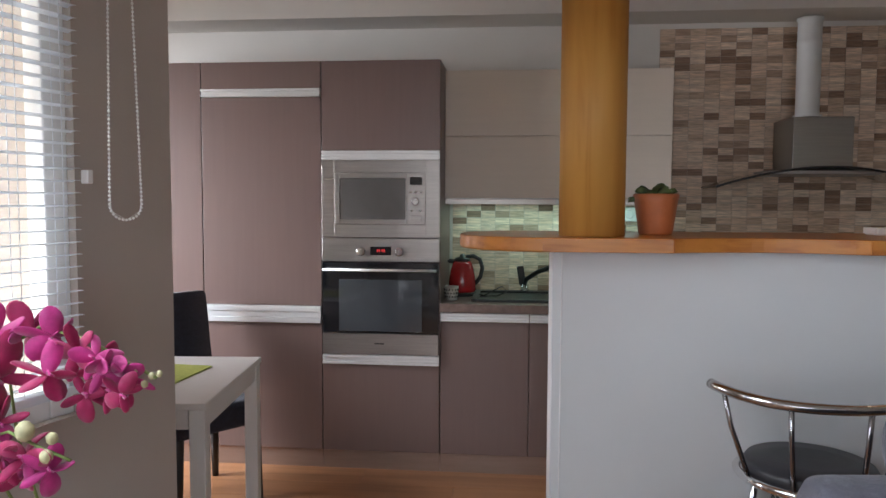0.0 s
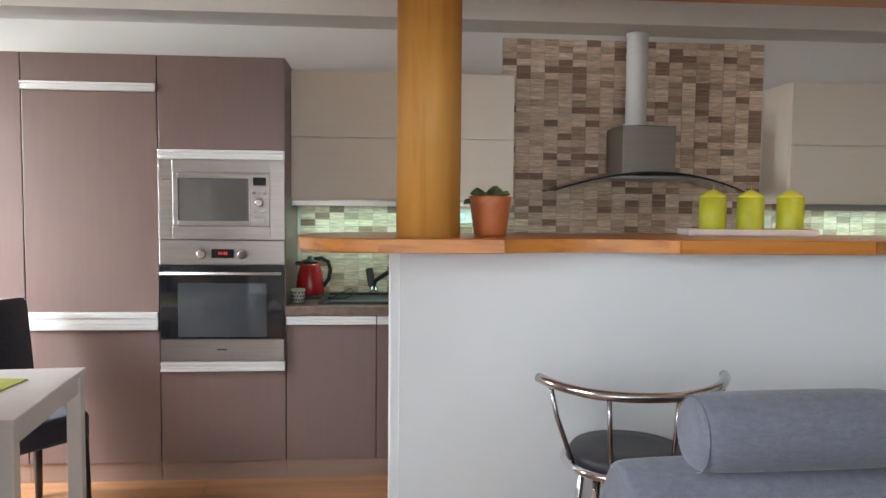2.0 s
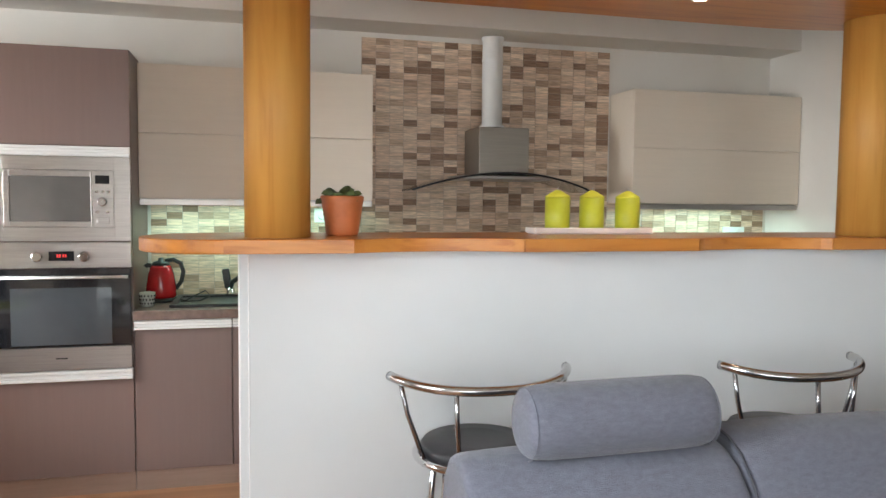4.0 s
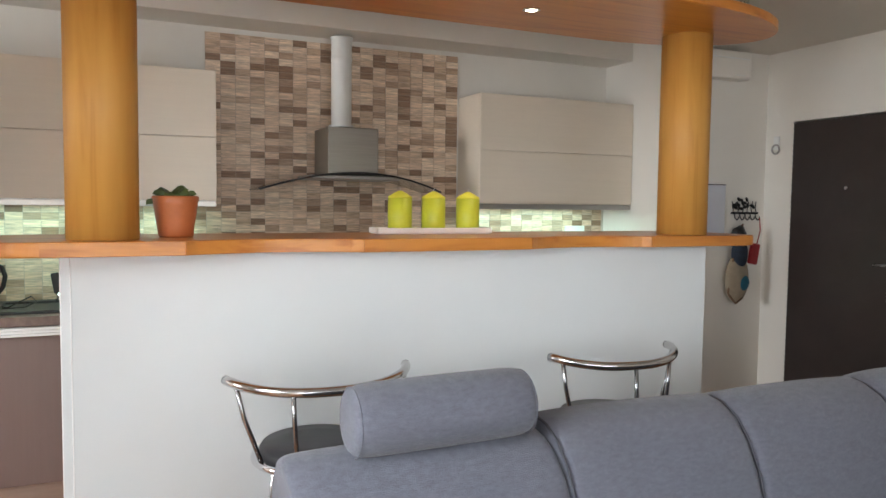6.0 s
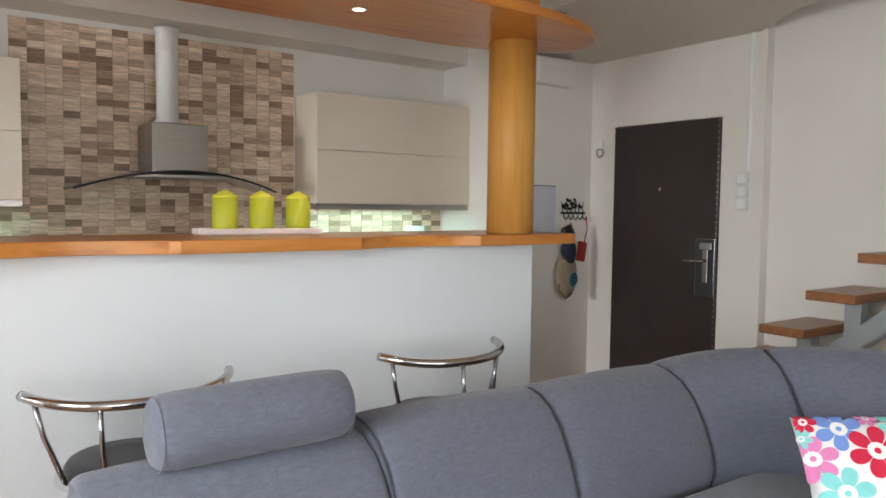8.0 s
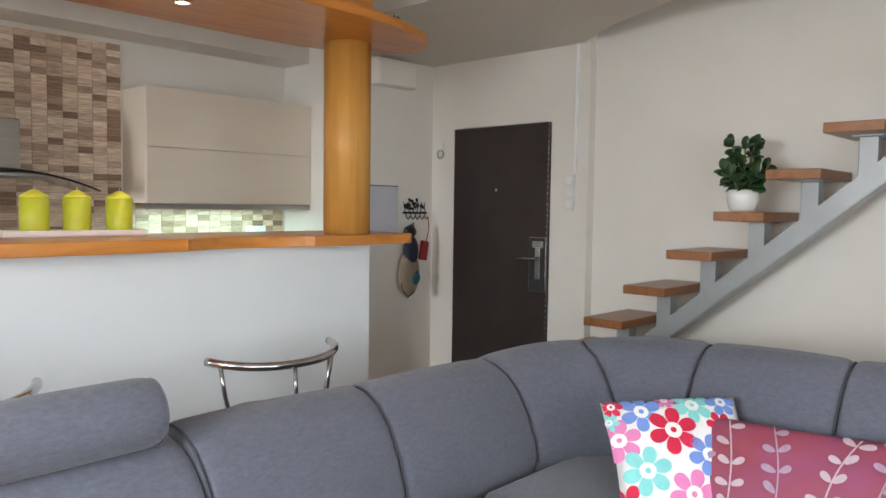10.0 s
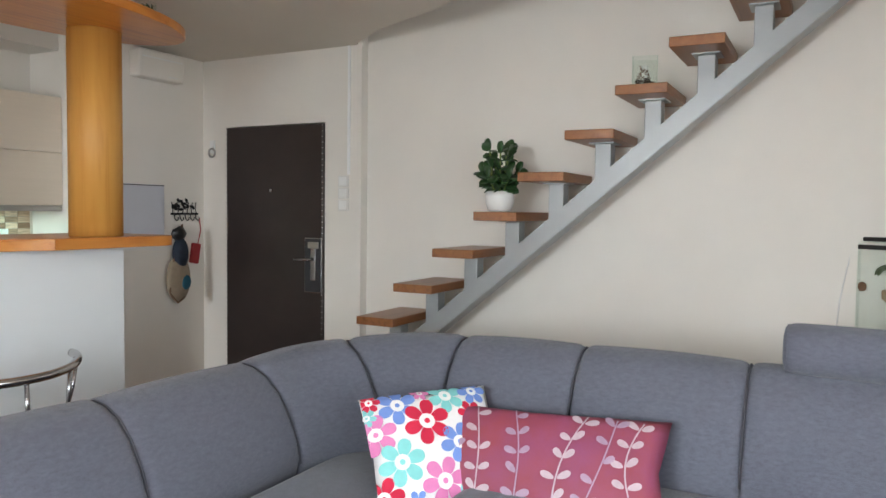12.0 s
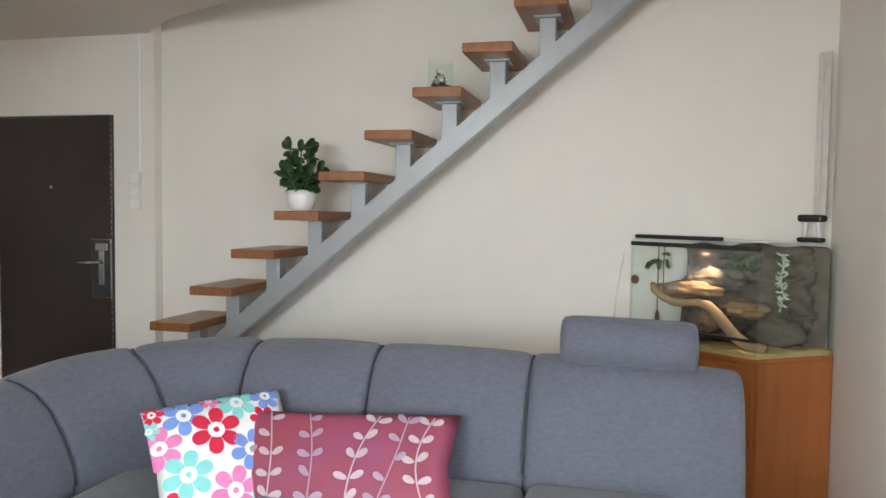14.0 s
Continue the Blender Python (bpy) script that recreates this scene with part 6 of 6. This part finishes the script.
SPRAYS = [[(0, 0, -0.09), (-0.05, -0.05, 0.22), (-0.06, -0.06, 0.38), (0.0, -0.05, 0.42), (0.09, -0.05, 0.40), (0.17, -0.055, 0.36), (0.225, -0.06, 0.335)],
          [(0, 0, -0.09), (-0.04, -0.10, 0.14), (-0.05, -0.13, 0.24), (0.0, -0.14, 0.255), (0.06, -0.15, 0.235), (0.12, -0.155, 0.215)]]


def orchid_flower(p, face, r, mat, seed):
    rr = random.Random(seed)
    f = Vector(face).normalized()
    a = f.orthogonal().normalized()
    b = f.cross(a)
    for k in range(5):
        w = 2 * math.pi * k / 5 + rr.uniform(-0.15, 0.15) + seed
        wide = 0.86 if k in (1, 4) else 0.46
        d = a * math.cos(w) + b * math.sin(w) + f * rr.uniform(-0.35, 0.6)
        tilt = f + Vector((rr.uniform(-0.6, 0.6), rr.uniform(-0.6, 0.6), rr.uniform(-0.6, 0.6)))
        part("petal", petal(bmesh.new(), Vector(p), d, tilt, r * rr.uniform(0.9, 1.3), r * wide * rr.uniform(0.85, 1.1), rr.uniform(-0.5, 0.6), 0.002, 7), mat if rr.random() < 0.88 else PETAL_PINK, orc)
    bm = petal(bmesh.new(), Vector(p) + f * 0.006, f + a * 0.3, a, r * 0.5, r * 0.35, 0.4, 0.003, 5)
    part("lip", bm, PETAL_PINK, orc)


for pts in SPRAYS:
    part("stem", tube(bmesh.new(), [Vector(p) + LIFT for p in pts], 0.0028, 8), STEM, orc)
FLOWERS = [((-0.085, -0.06, 0.405), 0.062), ((-0.06, -0.09, 0.335), 0.062), ((-0.03, -0.03, 0.41), 0.052), ((0.03, -0.06, 0.405), 0.052), ((0.085, -0.07, 0.385), 0.048), ((0.10, -0.03, 0.345), 0.045), ((0.145, -0.08, 0.36), 0.042), ((0.045, -0.10, 0.345), 0.05),
           ((-0.08, -0.13, 0.29), 0.055), ((-0.06, -0.17, 0.235), 0.048), ((0.0, -0.16, 0.215), 0.042), ((-0.03, -0.12, 0.265), 0.04),
           ((0.165, -0.065, 0.335), 0.042), ((0.125, -0.045, 0.305), 0.044), ((0.175, -0.09, 0.315), 0.036), ((0.13, -0.09, 0.375), 0.040), ((0.09, -0.06, 0.30), 0.042), ((0.04, -0.155, 0.22), 0.045), ((0.075, -0.15, 0.195), 0.040), ((0.02, -0.13, 0.185), 0.042)]
for k, (p, r) in enumerate(FLOWERS):
    orchid_flower(Vector(p) + LIFT, (0.5 + rnd.uniform(-0.4, 0.5), -0.8, rnd.uniform(-0.3, 0.3)), r, PETAL if k % 3 else PETAL_PINK, k * 1.7)
for p, r in (((0.19, -0.06, 0.352), 0.008), ((0.215, -0.058, 0.338), 0.0065), ((0.23, -0.06, 0.343), 0.006), ((0.205, -0.065, 0.325), 0.0065), ((0.04, -0.155, 0.262), 0.016), ((0.085, -0.15, 0.25), 0.010), ((0.08, -0.16, 0.222), 0.011)):
    part("bud", blob(bmesh.new(), Vector(p) + LIFT, (r, r, r * 1.15), 2), BUD, orc)

# ---------------------------------------------------------------- floor planks and tiles
floor_ob = bpy.data.objects["floor"]
PLANK_L, PLANK_W = 1.2, 0.19
PLANKS = {}
rnd = random.Random(2)
y = -1.74
while y < 3.72:
    x = -2.1 - rnd.random() * 0.9
    while x < 5.85:
        x0, x1 = max(x, -2.18), min(x + PLANK_L, 5.87)
        key = round(x1 - x0, 2)
        if key > 0.05:
            if key not in PLANKS:
                PLANKS[key] = mesh_of("plank", one_box(0.0006, key - 0.0006, 0.0006, PLANK_W - 0.0006, -0.0115, 0.0, 0.0008), FLOOR_WOOD)
            o = new("plank", PLANKS[key])
            o.parent = floor_ob
            o.location = (x0, y, 0)
        x += PLANK_L
    y += PLANK_W

wall_ob = bpy.data.objects["wall_kitchen"]
TW, TH = 0.0801, 0.03755
TILE_MESH = mesh_of("tile", one_box(0.0012, TW - 0.0012, -0.0040, 0.0, 0.0011, TH - 0.0011, 0.0006), TILE)


def tile_field(x0, cols, z0, rows, name, label, parts):
    backing = structure(name, one_box(x0, x0 + cols * TW, BACK_Y - 0.0045, BACK_Y - 0.0005, z0, z0 + rows * TH), GROUT, label, "tiles")
    bm = bmesh.new()
    for r in range(rows):
        for c in range(cols):
            x, zz = x0 + c * TW, z0 + r * TH
            if parts(c, r):
                o = new("tile", TILE_MESH)
                o.parent = backing
                o.location = (x, BACK_Y - 0.0046, zz)
            else:
                box(bm, x + 0.0012, x + TW - 0.0012, BACK_Y - 0.0085, BACK_Y - 0.0046, zz + 0.0011, zz + TH - 0.0011)
    if len(bm.verts):
        o = part("tile_rest", bm, TILE_FIELD, backing)
        o["kind"] = "stuff"
    else:
        bm.free()


tile_field(2.205, 19, 2.300 - 37 * TH, 37, "trim_tiles_hood", "brown and beige stone-look tile panel behind the hood", lambda c, r: r >= 22)
tile_field(2.205 - 14 * TW, 14, 0.864, 14, "trim_tiles_sink", "stone-look tile splashback above the sink", lambda c, r: r >= 0)
tile_field(3.7275, 14, 0.864, 14, "trim_tiles_side", "stone-look tile splashback under the wall cabinet", lambda c, r: r >= 9)
